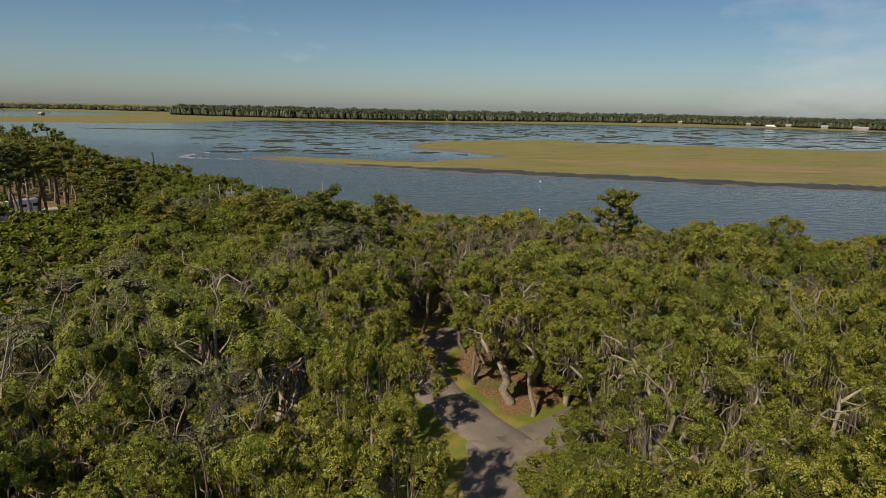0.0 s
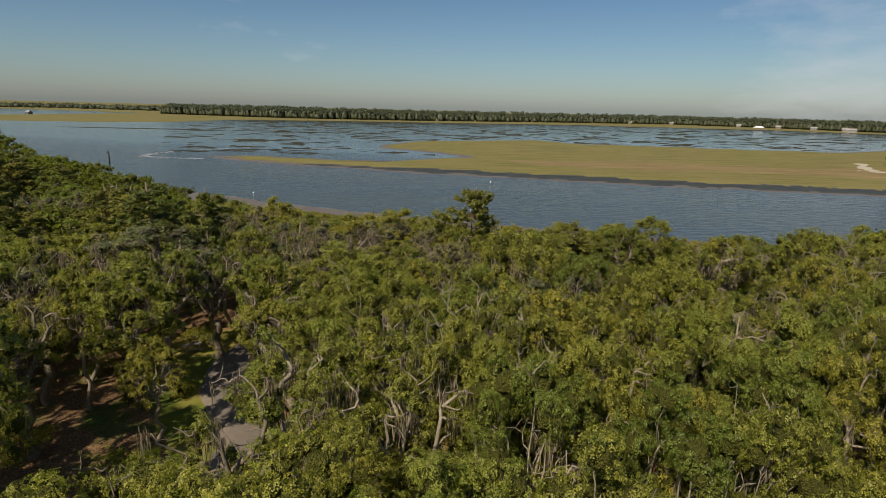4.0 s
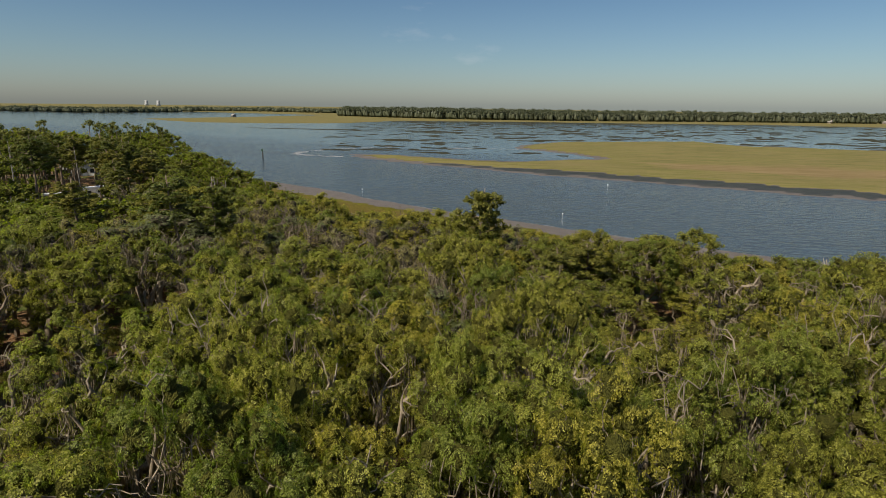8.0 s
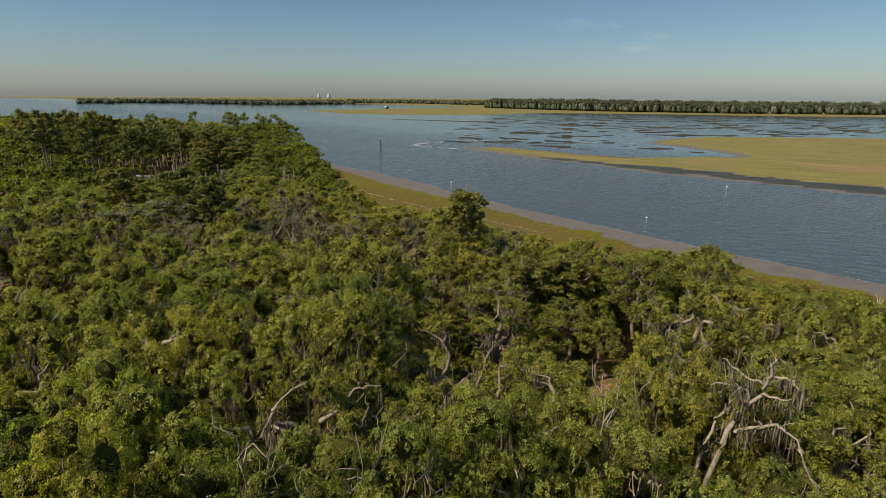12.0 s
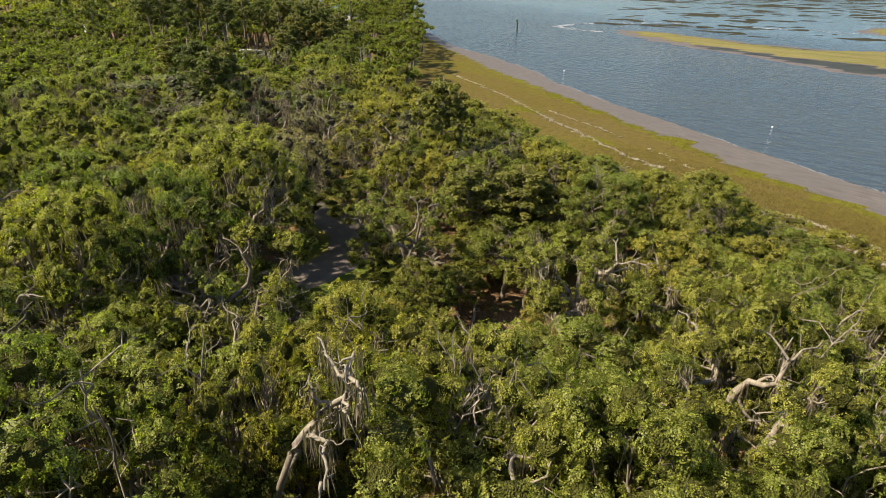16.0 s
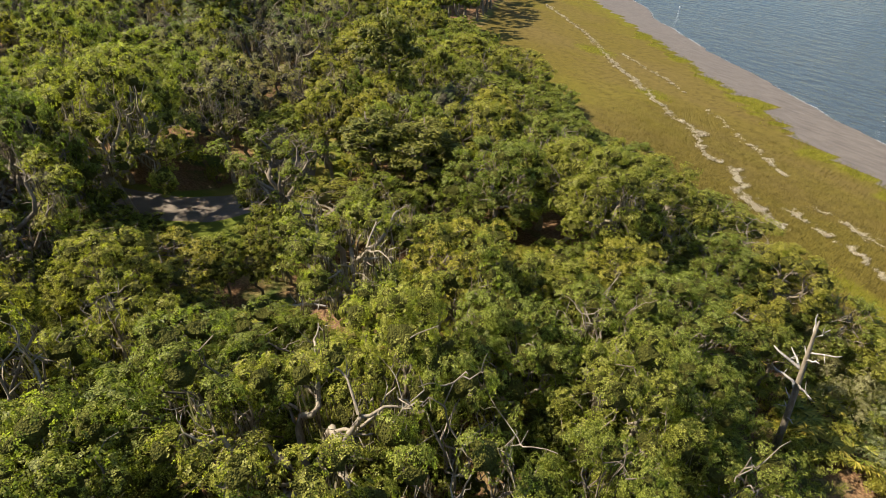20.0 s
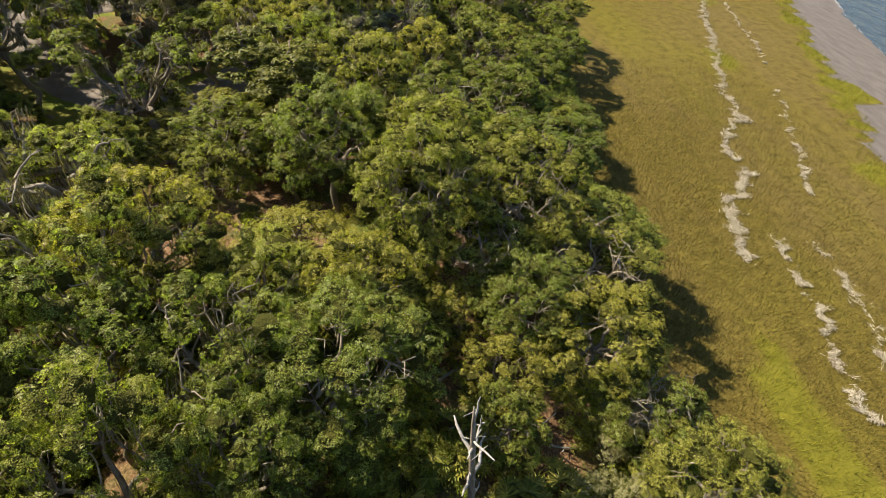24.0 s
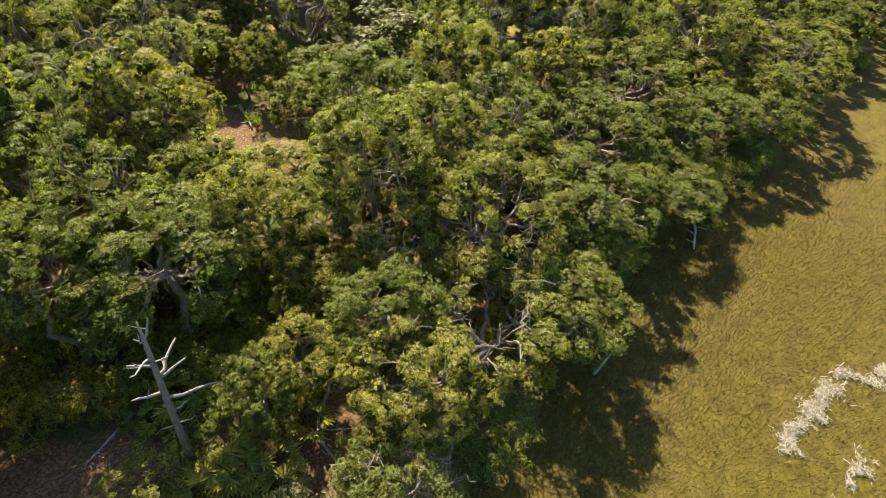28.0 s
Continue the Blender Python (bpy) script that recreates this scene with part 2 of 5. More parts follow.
def ground_material():
    """Leaf litter, lawn, salt marsh, bare mud and pale sand, told apart by the sheet's own zones."""
    m, nt, b = material("ground_cover", 0.95)
    co = coords_of(nt)

    def zone(name):
        a = nt.nodes.new("ShaderNodeAttribute")
        a.attribute_name = name
        return a.outputs["Fac"]

    ragged = noise_of(nt, co, 0.55, 5.0, 0.65)

    def mask(name, soft=5.0):
        v = calc(nt, "ADD", zone(name), calc(nt, "MULTIPLY", calc(nt, "SUBTRACT", ragged, 0.5), 0.7))
        return calc(nt, "ADD", calc(nt, "MULTIPLY", calc(nt, "SUBTRACT", v, 0.5), soft), 0.5, True)

    fine = noise_of(nt, co, 7.0, 6.0, 0.75)
    grit = noise_of(nt, co, 26.0, 4.0, 0.7)
    litter = ramp(nt, fine, [(0.28, (0.035, 0.021, 0.011)), (0.47, (0.125, 0.070, 0.036)), (0.60, (0.25, 0.15, 0.078)), (0.78, (0.42, 0.30, 0.18))])
    patch = noise_of(nt, co, 0.22, 4.0, 0.6)
    litter = blend(nt, ramp(nt, patch, [(0.50, (0, 0, 0)), (0.64, (1, 1, 1))]), litter, ramp(nt, fine, [(0.3, (0.03, 0.05, 0.012)), (0.7, (0.10, 0.12, 0.03))]))
    lawn = ramp(nt, grit, [(0.3, (0.055, 0.075, 0.012)), (0.55, (0.12, 0.138, 0.022)), (0.8, (0.19, 0.185, 0.035))])
    lawn = blend(nt, ramp(nt, noise_of(nt, co, 0.16, 3.0), [(0.45, (0, 0, 0)), (0.62, (1, 1, 1))]), lawn, blend(nt, grit, (0.16, 0.125, 0.03), (0.30, 0.22, 0.06)))
    tuft = noise_of(nt, co, 5.5, 6.0, 0.85)
    marsh_a = ramp(nt, tuft, [(0.3, (0.037, 0.027, 0.006)), (0.5, (0.097, 0.0735, 0.015)), (0.70, (0.178, 0.138, 0.032))])
    marsh_b = ramp(nt, tuft, [(0.28, (0.062, 0.057, 0.007)), (0.55, (0.122, 0.109, 0.013)), (0.8, (0.185, 0.163, 0.024))])
    marsh_c = ramp(nt, tuft, [(0.3, (0.055, 0.037, 0.012)), (0.7, (0.155, 0.116, 0.034))])
    big = noise_of(nt, co, 0.045, 5.0, 0.6, (0.55, 1.6, 1))
    marsh = blend(nt, ramp(nt, big, [(0.40, (0, 0, 0)), (0.62, (1, 1, 1))]), marsh_a, marsh_c)
    big2 = noise_of(nt, co, 0.028, 5.0, 0.65, (0.4, 1.5, 1))
    marsh = blend(nt, ramp(nt, big2, [(0.48, (0, 0, 0)), (0.60, (1, 1, 1))]), marsh, blend(nt, 0.55, marsh_b, marsh_a))
    marsh = blend(nt, ramp(nt, noise_of(nt, co, 0.05, 4.0, 0.6, (0.3, 2.0, 1)), [(0.58, (0, 0, 0)), (0.70, (1, 1, 1))]), marsh, (0.10, 0.070, 0.022))
    marsh = blend(nt, mask("green", 3.0), marsh, marsh_b)
    marsh = blend(nt, 1.0, marsh, ramp(nt, noise_of(nt, co, 0.9, 5.0, 0.75), [(0.3, (0.62, 0.60, 0.58)), (0.5, (0.98, 0.98, 0.98)), (0.72, (1.3, 1.28, 1.2))]), "MULTIPLY")
    marsh = blend(nt, calc(nt, "MULTIPLY", zone("isle"), 0.7), marsh, ramp(nt, noise_of(nt, co, 0.08, 8.0, 0.85, (0.3, 1.9, 1)), [(0.3, (0.075, 0.075, 0.026)), (0.45, (0.145, 0.132, 0.048)), (0.56, (0.215, 0.175, 0.075)), (0.72, (0.13, 0.098, 0.05))]))
    marsh = blend(nt, mask("brown", 3.0), marsh, ramp(nt, noise_of(nt, co, 0.07, 6.0, 0.75, (0.3, 1.9, 1)), [(0.3, (0.11, 0.085, 0.032)), (0.5, (0.185, 0.132, 0.06)), (0.7, (0.25, 0.185, 0.09))]))
    mud = ramp(nt, noise_of(nt, co, 0.7, 5.0, 0.6, (0.5, 2.2, 1)), [(0.3, (0.085, 0.068, 0.053)), (0.55, (0.125, 0.102, 0.081)), (0.8, (0.165, 0.137, 0.11))])
    sand = ramp(nt, fine, [(0.3, (0.30, 0.25, 0.18)), (0.7, (0.46, 0.40, 0.31))])
    flat_ = ramp(nt, noise_of(nt, co, 0.16, 5.0, 0.7), [(0.35, (0.022, 0.022, 0.015)), (0.6, (0.045, 0.042, 0.024)), (0.8, (0.085, 0.075, 0.03))])
    c = blend(nt, mask("lawn"), litter, lawn)
    c = blend(nt, mask("marsh"), c, marsh)
    c = blend(nt, mask("mud", 9.0), c, mud)
    c = blend(nt, mask("flats", 4.0), c, flat_)
    c = blend(nt, mask("sand"), c, sand)
    nt.links.new(c, b.inputs["Base Color"])
    bump(nt, b, calc(nt, "ADD", fine, calc(nt, "MULTIPLY", tuft, 0.6)), 0.6, 0.05)
    nt.links.new(ramp(nt, mask("mud"), [(0.0, (0.06,) * 3), (1.0, (0.26,) * 3)]), b.inputs["Specular IOR Level"])
    nt.links.new(ramp(nt, mask("mud"), [(0.0, (0.95,) * 3), (1.0, (0.55,) * 3)]), b.inputs["Roughness"])
    return m


def water_material():
    m, nt, b = material("estuary_water", 0.10)
    co = coords_of(nt)
    w1 = noise_of(nt, co, 0.42, 2.0, 0.5, (0.6, 1.3, 1))
    w2 = noise_of(nt, co, 2.4, 3.0, 0.6, (0.8, 1.4, 1))
    w3 = noise_of(nt, co, 0.02, 3.0, 0.6, (0.5, 1.4, 1))
    hgt = calc(nt, "ADD", w1, calc(nt, "MULTIPLY", w2, 0.12))
    col = blend(nt, w3, (0.030, 0.038, 0.042), (0.058, 0.068, 0.070))
    nt.links.new(col, b.inputs["Base Color"])
    b.inputs["IOR"].default_value = 1.33
    n = node(nt, "ShaderNodeBump", Distance=0.8)
    nt.links.new(hgt, n.inputs["Height"])
    sep = nt.nodes.new("ShaderNodeSeparateXYZ")
    nt.links.new(co, sep.inputs[0])
    calm = calc(nt, "DIVIDE", calc(nt, "SUBTRACT", calc(nt, "ADD", sep.outputs[1], calc(nt, "MULTIPLY", sep.outputs[0], 0.35)), 250.0), 90.0, True)
    rough_sea = calc(nt, "SUBTRACT", 1.0, calc(nt, "MULTIPLY", calm, 0.8))
    nt.links.new(calc(nt, "MULTIPLY", ramp(nt, w3, [(0.3, (0.6,) * 3), (0.7, (1.0,) * 3)]), rough_sea), n.inputs["Strength"])
    nt.links.new(n.outputs[0], b.inputs["Normal"])
    return m


def plain(name, colour, rough=0.6, metallic=0.0, wear=0.25, scale=3.0):
    m, nt, b = material(name, rough, metallic)
    n = noise_of(nt, coords_of(nt), scale, 5.0, 0.65)
    lo = tuple(v * (1 - wear) for v in colour)
    hi = tuple(min(1, v * (1 + wear)) for v in colour)
    nt.links.new(ramp(nt, n, [(0.3, lo), (0.7, hi)]), b.inputs["Base Color"])
    return m


def asphalt_material():
    m, nt, b = material("worn_asphalt", 0.92)
    co = coords_of(nt)
    n1, n2 = noise_of(nt, co, 0.5, 5.0, 0.65), noise_of(nt, co, 40.0, 3.0)
    c = ramp(nt, n1, [(0.3, (0.115, 0.090, 0.068)), (0.55, (0.165, 0.130, 0.098)), (0.75, (0.215, 0.172, 0.132))])
    c = blend(nt, calc(nt, "MULTIPLY", n2, 0.5), c, (0.10, 0.083, 0.068))
    drift = ramp(nt, noise_of(nt, co, 1.3, 6.0, 0.75), [(0.56, (0, 0, 0)), (0.66, (1, 1, 1))])
    c = blend(nt, calc(nt, "MULTIPLY", drift, 0.55), c, (0.20, 0.12, 0.07))
    nt.links.new(c, b.inputs["Base Color"])
    bump(nt, b, n2, 0.3, 0.01)
    return m


GROUND, WATER, ASPHALT = ground_material(), water_material(), asphalt_material()
WHITE = plain("white_paint", (0.74, 0.73, 0.70), 0.5, 0, 0.12)
FOAM = plain("river_foam", (0.27, 0.27, 0.265), 0.8, 0, 0.15)
GLASS = plain("dark_window", (0.03, 0.035, 0.04), 0.08, 0, 0.1)
ROOF = plain("grey_shingles", (0.24, 0.22, 0.20), 0.9, 0, 0.3)
ROOF_RED = plain("brown_roof", (0.30, 0.16, 0.11), 0.9, 0, 0.25)
WALL_TAN = plain("tan_siding", (0.24, 0.19, 0.14), 0.8, 0, 0.12)
PALE_WALL = plain("weathered_white_siding", (0.27, 0.25, 0.22), 0.8, 0, 0.15)
TIMBER = plain("grey_timber", (0.26, 0.22, 0.18), 0.9, 0, 0.35)
RUBBER = plain("black_rubber", (0.03, 0.03, 0.03), 0.9, 0, 0.2)
CONCRETE = plain("pale_concrete", (0.40, 0.40, 0.40), 0.9, 0, 0.1)
DARK = plain("tarred_wood", (0.045, 0.04, 0.036), 0.9, 0, 0.3)
GREEN_BOARD = plain("green_board", (0.02, 0.06, 0.03), 0.5, 0, 0.1)


# ---------- mesh helpers ----------
def mesh_of(name, verts, faces, mat, smooth=False):
    me = bpy.data.meshes.new(name)
    me.from_pydata([tuple(v) for v in verts], [], [tuple(f) for f in faces])
    me.materials.append(mat)
    if smooth:
        me.polygons.foreach_set("use_smooth", np.ones(len(me.polygons), bool))
    me.update()
    return me


def quads_mesh(name, corners, mat, smooth=False):
    """A mesh of loose quads from an array of shape (n, 4, 3)."""
    n = len(corners)
    me = bpy.data.meshes.new(name)
    me.vertices.add(n * 4)
    me.vertices.foreach_set("co", np.ascontiguousarray(corners, dtype=np.float32).ravel())
    me.loops.add(n * 4)
    me.loops.foreach_set("vertex_index", np.arange(n * 4, dtype=np.int32))
    me.polygons.add(n)
    me.polygons.foreach_set("loop_start", np.arange(0, n * 4, 4, dtype=np.int32))
    me.polygons.foreach_set("loop_total", np.full(n, 4, dtype=np.int32))
    me.materials.append(mat)
    me.update()
    me.validate()
    return me


def part(name, me, parent, label="", m=None):
    ob = new(name, me)
    ob.parent = parent
    if m is not None:
        ob.matrix_basis = m
    if label:
        ob["label"] = label
    return ob


def thing(name, m, label, category, group="", kind=""):
    ob = new(name)
    ob.empty_display_size = 0.3
    ob.matrix_basis = m
    return tagged(ob, label, category, group, kind)


class Shape:
    """Vertices and faces gathered for one mesh."""

    def __init__(self):
        self.v, self.f = [], []

    def add(self, verts, faces):
        k = len(self.v)
        self.v += [tuple(p) for p in verts]
        self.f += [tuple(i + k for i in f) for f in faces]
        return self

    def tube(self, pts, radii, sides=6, cap=True):
        pts = np.array(pts, float)
        ring = []
        for i, p in enumerate(pts):
            d = pts[min(i + 1, len(pts) - 1)] - pts[max(i - 1, 0)]
            d = d / (np.linalg.norm(d) + 1e-9)
            a = np.cross(d, (0.31, 0.95, 0.05) if abs(d[2]) > 0.8 else (0, 0, 1.0))
            a /= np.linalg.norm(a) + 1e-9
            b = np.cross(d, a)
            ring += [p + radii[i] * (math.cos(2 * math.pi * k / sides) * a + math.sin(2 * math.pi * k / sides) * b) for k in range(sides)]
        faces = [(i * sides + k, i * sides + (k + 1) % sides, (i + 1) * sides + (k + 1) % sides, (i + 1) * sides + k) for i in range(len(pts) - 1) for k in range(sides)]
        if cap:
            faces += [tuple(range((len(pts) - 1) * sides, len(pts) * sides)), tuple(range(sides))[::-1]]
        return self.add(ring, faces)

    def branch(self, pts, radii, sides=3):
        """A tube grown out of the nearest point of what is there."""
        k = len(self.v)
        near = int(np.argmin(((np.array(self.v) - np.array(pts[0])) ** 2).sum(1)))
        self.tube(pts, radii, sides, False)
        self.f.append((k, k + 1, near))
        return self

    def box(self, x0, y0, z0, x1, y1, z1):
        v = [(x, y, z) for z in (z0, z1) for y in (y0, y1) for x in (x0, x1)]
        return self.add(v, [(0, 2, 3, 1), (4, 5, 7, 6), (0, 1, 5, 4), (2, 6, 7, 3), (0, 4, 6, 2), (1, 3, 7, 5)])

    def mesh(self, name, mat, smooth=False):
        return mesh_of(name, self.v, self.f, mat, smooth)


def unit(a):
    return a / (np.linalg.norm(a, axis=-1, keepdims=True) + 1e-9)


def leaf_quads(rng, centres, normals, length, width):
    """Pointed leaf blades, one at each centre, facing along its normal."""
    n = len(centres)
    t = unit(np.cross(normals, unit(rng.normal(size=(n, 3)))))
    b = np.cross(normals, t)
    l = (length * rng.uniform(0.65, 1.35, n))[:, None]
    w = (width * rng.uniform(0.7, 1.3, n))[:, None]
    return np.stack([centres - t * l * 0.5 - b * w * 0.3, centres - t * l * 0.5 + b * w * 0.3, centres + t * l * 0.5 + b * w * 0.5, centres + t * l * 0.5 - b * w * 0.5], 1)


def bend(a, b, rng, amount=0.12, steps=4, lift=0.0):
    """A crooked line from a to b."""
    a, b = np.array(a, float), np.array(b, float)
    far = np.linalg.norm(b - a)
    pts = []
    for i in range(steps + 1):
        u = i / steps
        p = a + (b - a) * u + np.array([0, 0, lift * far * u * (1 - u) * 4])
        if 0 < i < steps:
            p = p + rng.normal(size=3) * amount * far * 0.35
        pts.append(p)
    return pts


def twist(a, b, rng, amp=0.12, steps=6):
    """A limb that winds from a to b in uneven S-bends."""
    a, b = np.array(a, float), np.array(b, float)
    u = np.linspace(0, 1, steps + 1)[:, None]
    far = np.linalg.norm(b - a)
    n1, n2, n3 = unit(rng.normal(size=(3, 3)))
    f1, f2 = rng.uniform(0, 6.28, 2)
    off = n1 * np.sin(5.0 * u + f1) + 0.7 * n2 * np.sin(9.0 * u + f2) + 0.6 * n3 * np.cos(4.0 * u + f2)
    return list(a + (b - a) * u + amp * far * off * np.sin(math.pi * u) ** 0.7)


# ---------- the lie of the land ----------
WATER_Z = -0.25
FOREST = np.array([(-600, 190), (-300, 215), (-150, 212), (-98, 178), (-56, 138.0), (-20, 108.0), (0, 105.0), (17, 102.0), (26, 98.5), (31, 95.5), (46, 94.5), (55, 93.0), (63, 92.5), (80, 94.0), (140, 95.0), (260, 67.0), (600, 0)], float)
BANK = np.array([(-600, 196), (-300, 222), (-150, 217), (-98, 187), (-58, 167.5), (-22, 151.9), (2, 141.9), (24, 132.9), (36, 126.9), (46, 123.9), (55, 121.9), (80, 116.9), (140, 106.9), (260, 80.9), (600, 10)], float)
SHORE = np.array([(-600, 200), (-300, 227), (-150, 223), (-102, 195), (-76, 188), (-41, 173.5), (-29, 165.2), (-2, 153.2), (18, 145.8), (38, 138.1), (54, 132.3), (76, 125.3), (140, 114.8), (260, 87.8), (600, 15)], float)
ISLAND = np.array([(-95, 300), (-62, 278), (-28, 265), (0, 254), (25, 246.5), (47, 240), (73, 233), (94, 226), (128, 219), (170, 212), (207, 206), (300, 190), (420, 165), (640, 140), (700, 560), (534, 562), (345, 450), (253, 462), (199, 478), (140, 482), (112, 530), (5, 470), (-16, 415), (-12, 390), (30, 354), (43, 330), (18, 309), (-6, 292), (-37, 295), (-72, 304)], float)
FARLAND = np.array([(-700, 790), (-525, 695), (-400, 722), (-350, 765), (-300, 965), (-100, 1040), (40, 1070), (300, 1150), (520, 1120), (660, 1120), (800, 1010), (1000, 900), (1600, 800), (4600, 700), (4600, 4600), (-4500, 4600), (-4500, 1500), (-1300, 1500), (-640, 1300), (-660, 1000)], float)
LOOP = [(8, 40), (4, 46), (1, 52), (1, 58), (4, 63), (9, 66), (15, 67), (21.5, 66.5), (25.8, 63), (26.6, 57.5), (22.5, 51), (16.5, 46), (11, 42), (8, 40)]
LANE = [(7.6, 41), (7.0, 36), (6.3, 29), (5, 20), (2, 8), (-6, -10)]


def inside(poly, x, y):
    """Signed distance to a closed outline, positive within."""
    hit = np.zeros(x.shape, bool)
    near = np.full(x.shape, 1e9)
    for (ax, ay), (bx, by) in zip(poly, np.roll(poly, -1, 0)):
        dx, dy = bx - ax, by - ay
        u = np.clip(((x - ax) * dx + (y - ay) * dy) / (dx * dx + dy * dy), 0, 1)
        near = np.minimum(near, np.hypot(x - ax - u * dx, y - ay - u * dy))
        cross = ((ay > y) != (by > y)) & (x < (bx - ax) * (y - ay) / (by - ay + 1e-12) + ax)
        hit ^= cross
    return np.where(hit, near, -near)


def along(line, x, y):
    """Distance to an open line."""
    near = np.full(np.shape(x), 1e9)
    for (ax, ay), (bx, by) in zip(line[:-1], line[1:]):
        dx, dy = bx - ax, by - ay
        u = np.clip(((x - ax) * dx + (y - ay) * dy) / (dx * dx + dy * dy), 0, 1)
        near = np.minimum(near, np.hypot(x - ax - u * dx, y - ay - u * dy))
    return near


def wavy(x, y, scale, seed=0.0):
    """Smooth noise from a few turned sine waves, from about -1 to 1."""
    out = 0
    for k, (a, s, w) in enumerate(((0.3, 1.0, 0.5), (1.7, 1.7, 0.3), (2.6, 2.9, 0.22), (0.9, 4.7, 0.15), (2.2, 7.9, 0.1))):
        u = (x * math.cos(a) + y * math.sin(a)) * s / scale
        v = (-x * math.sin(a) + y * math.cos(a)) * s / scale
        out = out + w * np.sin(u * 6.28 + 1.3 * k + seed + 1.5 * np.sin(v * 4.1 + seed * 1.7 + k)) * np.cos(v * 5.2 + 0.7 * k + seed)
    return out


def step01(v, a, b):
    u = np.clip((v - a) / (b - a), 0, 1)
    return u * u * (3 - 2 * u)


def forest_y(x):
    return np.interp(x, FOREST[:, 0], FOREST[:, 1])


def land(x, y):
    """Height and zones of the ground at x, y (arrays)."""
    x, y = np.asarray(x, float), np.asarray(y, float)
    fy = forest_y(x) + 1.6 * wavy(x, y, 14, 1.0)
    by = np.interp(x, BANK[:, 0], BANK[:, 1]) + 1.5 * wavy(x, y, 13, 2.0)
    sy_ = np.interp(x, SHORE[:, 0], SHORE[:, 1]) + 0.8 * wavy(x, y, 22, 3.0)
    z = 1.5 * step01(fy - y, -1.0, 9.0) + 0.12 * wavy(x, y, 9, 4.0) * step01(fy - y, 0, 6)
    z = z - 0.16 * step01(y - by, -0.3, 0.5)
    u = np.clip((y - by) / np.maximum(sy_ - by, 1.0), 0, None)
    z = np.where(u > 0, z - 0.10 * np.clip(u, 0, 1) - 0.25 * np.clip(u - 1, 0, 6), z)
    marsh = step01(y - fy, -2.2, 1.5)
    mud = step01(y - by, -0.3, 0.6)
    green = step01(3.2 + 2.2 * wavy(x, y, 9, 11) - (by - y), 0, 2.5) * (1 - mud) + 0.9 * step01(2.5 - np.abs(y - fy - 9 + 3 * wavy(x, y, 30, 7)), 0, 2) * step01(x, 51, 59) + 0.9 * np.exp(-((x - 14.5) ** 2 / 18 + (y - 122.5) ** 2 / 4)) + 0.9 * np.exp(-((x + 10) ** 2 / 40 + (y - 131) ** 2 / 6))
    isl = inside(ISLAND, x, y) + 4.0 * wavy(x, y, 36, 5.0)
    strand = 12.5 * step01(x, -70, 40) * step01(300 - 0.2 * x - y, 0, 25)
    turf = isl - strand + 1.5 * wavy(x, y, 11, 3.3) * step01(strand, 1, 6)
    zi = WATER_Z - 0.14 + 0.34 * step01(isl, -8, -1) + 0.10 * step01(isl, 0, 12) + 0.4 * step01(turf, 1.0, 2.6)
    on = step01(isl, -12, -9)
    z = z * (1 - on) + np.where(on > 0, zi, z) * on
    marsh = np.where(turf > 0.5, 1.0, np.where(isl > -12, 0.0, marsh))
    mud = np.where(turf > 0.5, 0.0, np.where(isl > -12, 1.0, mud))
    green = np.where(isl > 0, np.clip(np.maximum(step01(14 + 5 * wavy(x, y, 40, 8) - turf, 0, 10), 0.42 + 0.45 * wavy(x * 0.5, y, 60, 4)), 0, 1), green)
    brown = np.where(isl > 12, 0.95 * np.exp(-((y - 292 + 0.12 * (x - 150) + 12 * wavy(x, y, 90, 3)) / 24) ** 2) * step01(x, 20, 110) + 0.35 * wavy(x * 0.4, y, 37, 6), 0.0)
    far = inside(FARLAND, x, y) + 14 * wavy(x, y, 160, 6.0)
    bay = step01(y, 300, 345) * step01(-isl, 5, 14) * step01(-far, 0, 30) * step01(x + 0.3 * y, -110, 20) * step01(y - (0.12 * np.abs(x - 100) + 255), 0, 40)
    bumps = wavy(x * 0.35, y, 31, 9.0) + 0.8 * wavy(x * 0.4, y, 13, 10.0) + 0.5 * wavy(x, y, 120, 2.5)
    bar = 1.15 * np.exp(-((y - 590 - 0.05 * (x + 100)) / 9) ** 2) * step01(-x, -60, 20) * step01(x, -420, -300)
    bar = bar + 1.0 * np.exp(-((y - 333 - 0.15 * (x + 110)) / 5) ** 2) * step01(30 - np.abs(x + 118), 0, 16)
    zb = WATER_Z - 0.13 + 0.55 * bumps * bay + 0.24 * bar
    out = (isl < -12) & (y > sy_ + 14)
    z = np.where(out, np.where(bay + bar > 0.02, zb, -1.4), z)
    flats = np.where(out & (bay + bar > 0.02), 1.0, 0.0)
    zf = WATER_Z - 0.3 + 0.75 * step01(far, -8, 14)
    z = np.where(far > -8, zf, z)
    marsh = np.where(far > 0, 1.0, np.where(flats > 0, 0.0, marsh))
    mud = np.where(far > -8, 0.0, np.where(flats > 0, 0.0, mud))
    flats = np.where(far > -8, 0.0, flats)
    flats = np.where((isl > -2) & (turf < 0.5) & (strand > 2), 0.72, flats)
    green = np.where(far > 0, 0.25, green)
    clump = sum(np.exp(-((x - a) / w) ** 2 - ((y - b) / (0.5 * w)) ** 2) for a, b, w in ((23, 133.8, 3.6), (0, 141.8, 3.2), (12.5, 136.5, 2.4), (31, 129.6, 2.0), (-17, 149.5, 2.6), (-33, 156, 3.0)))
    tuft = (clump > 0.45) & (isl < -20)
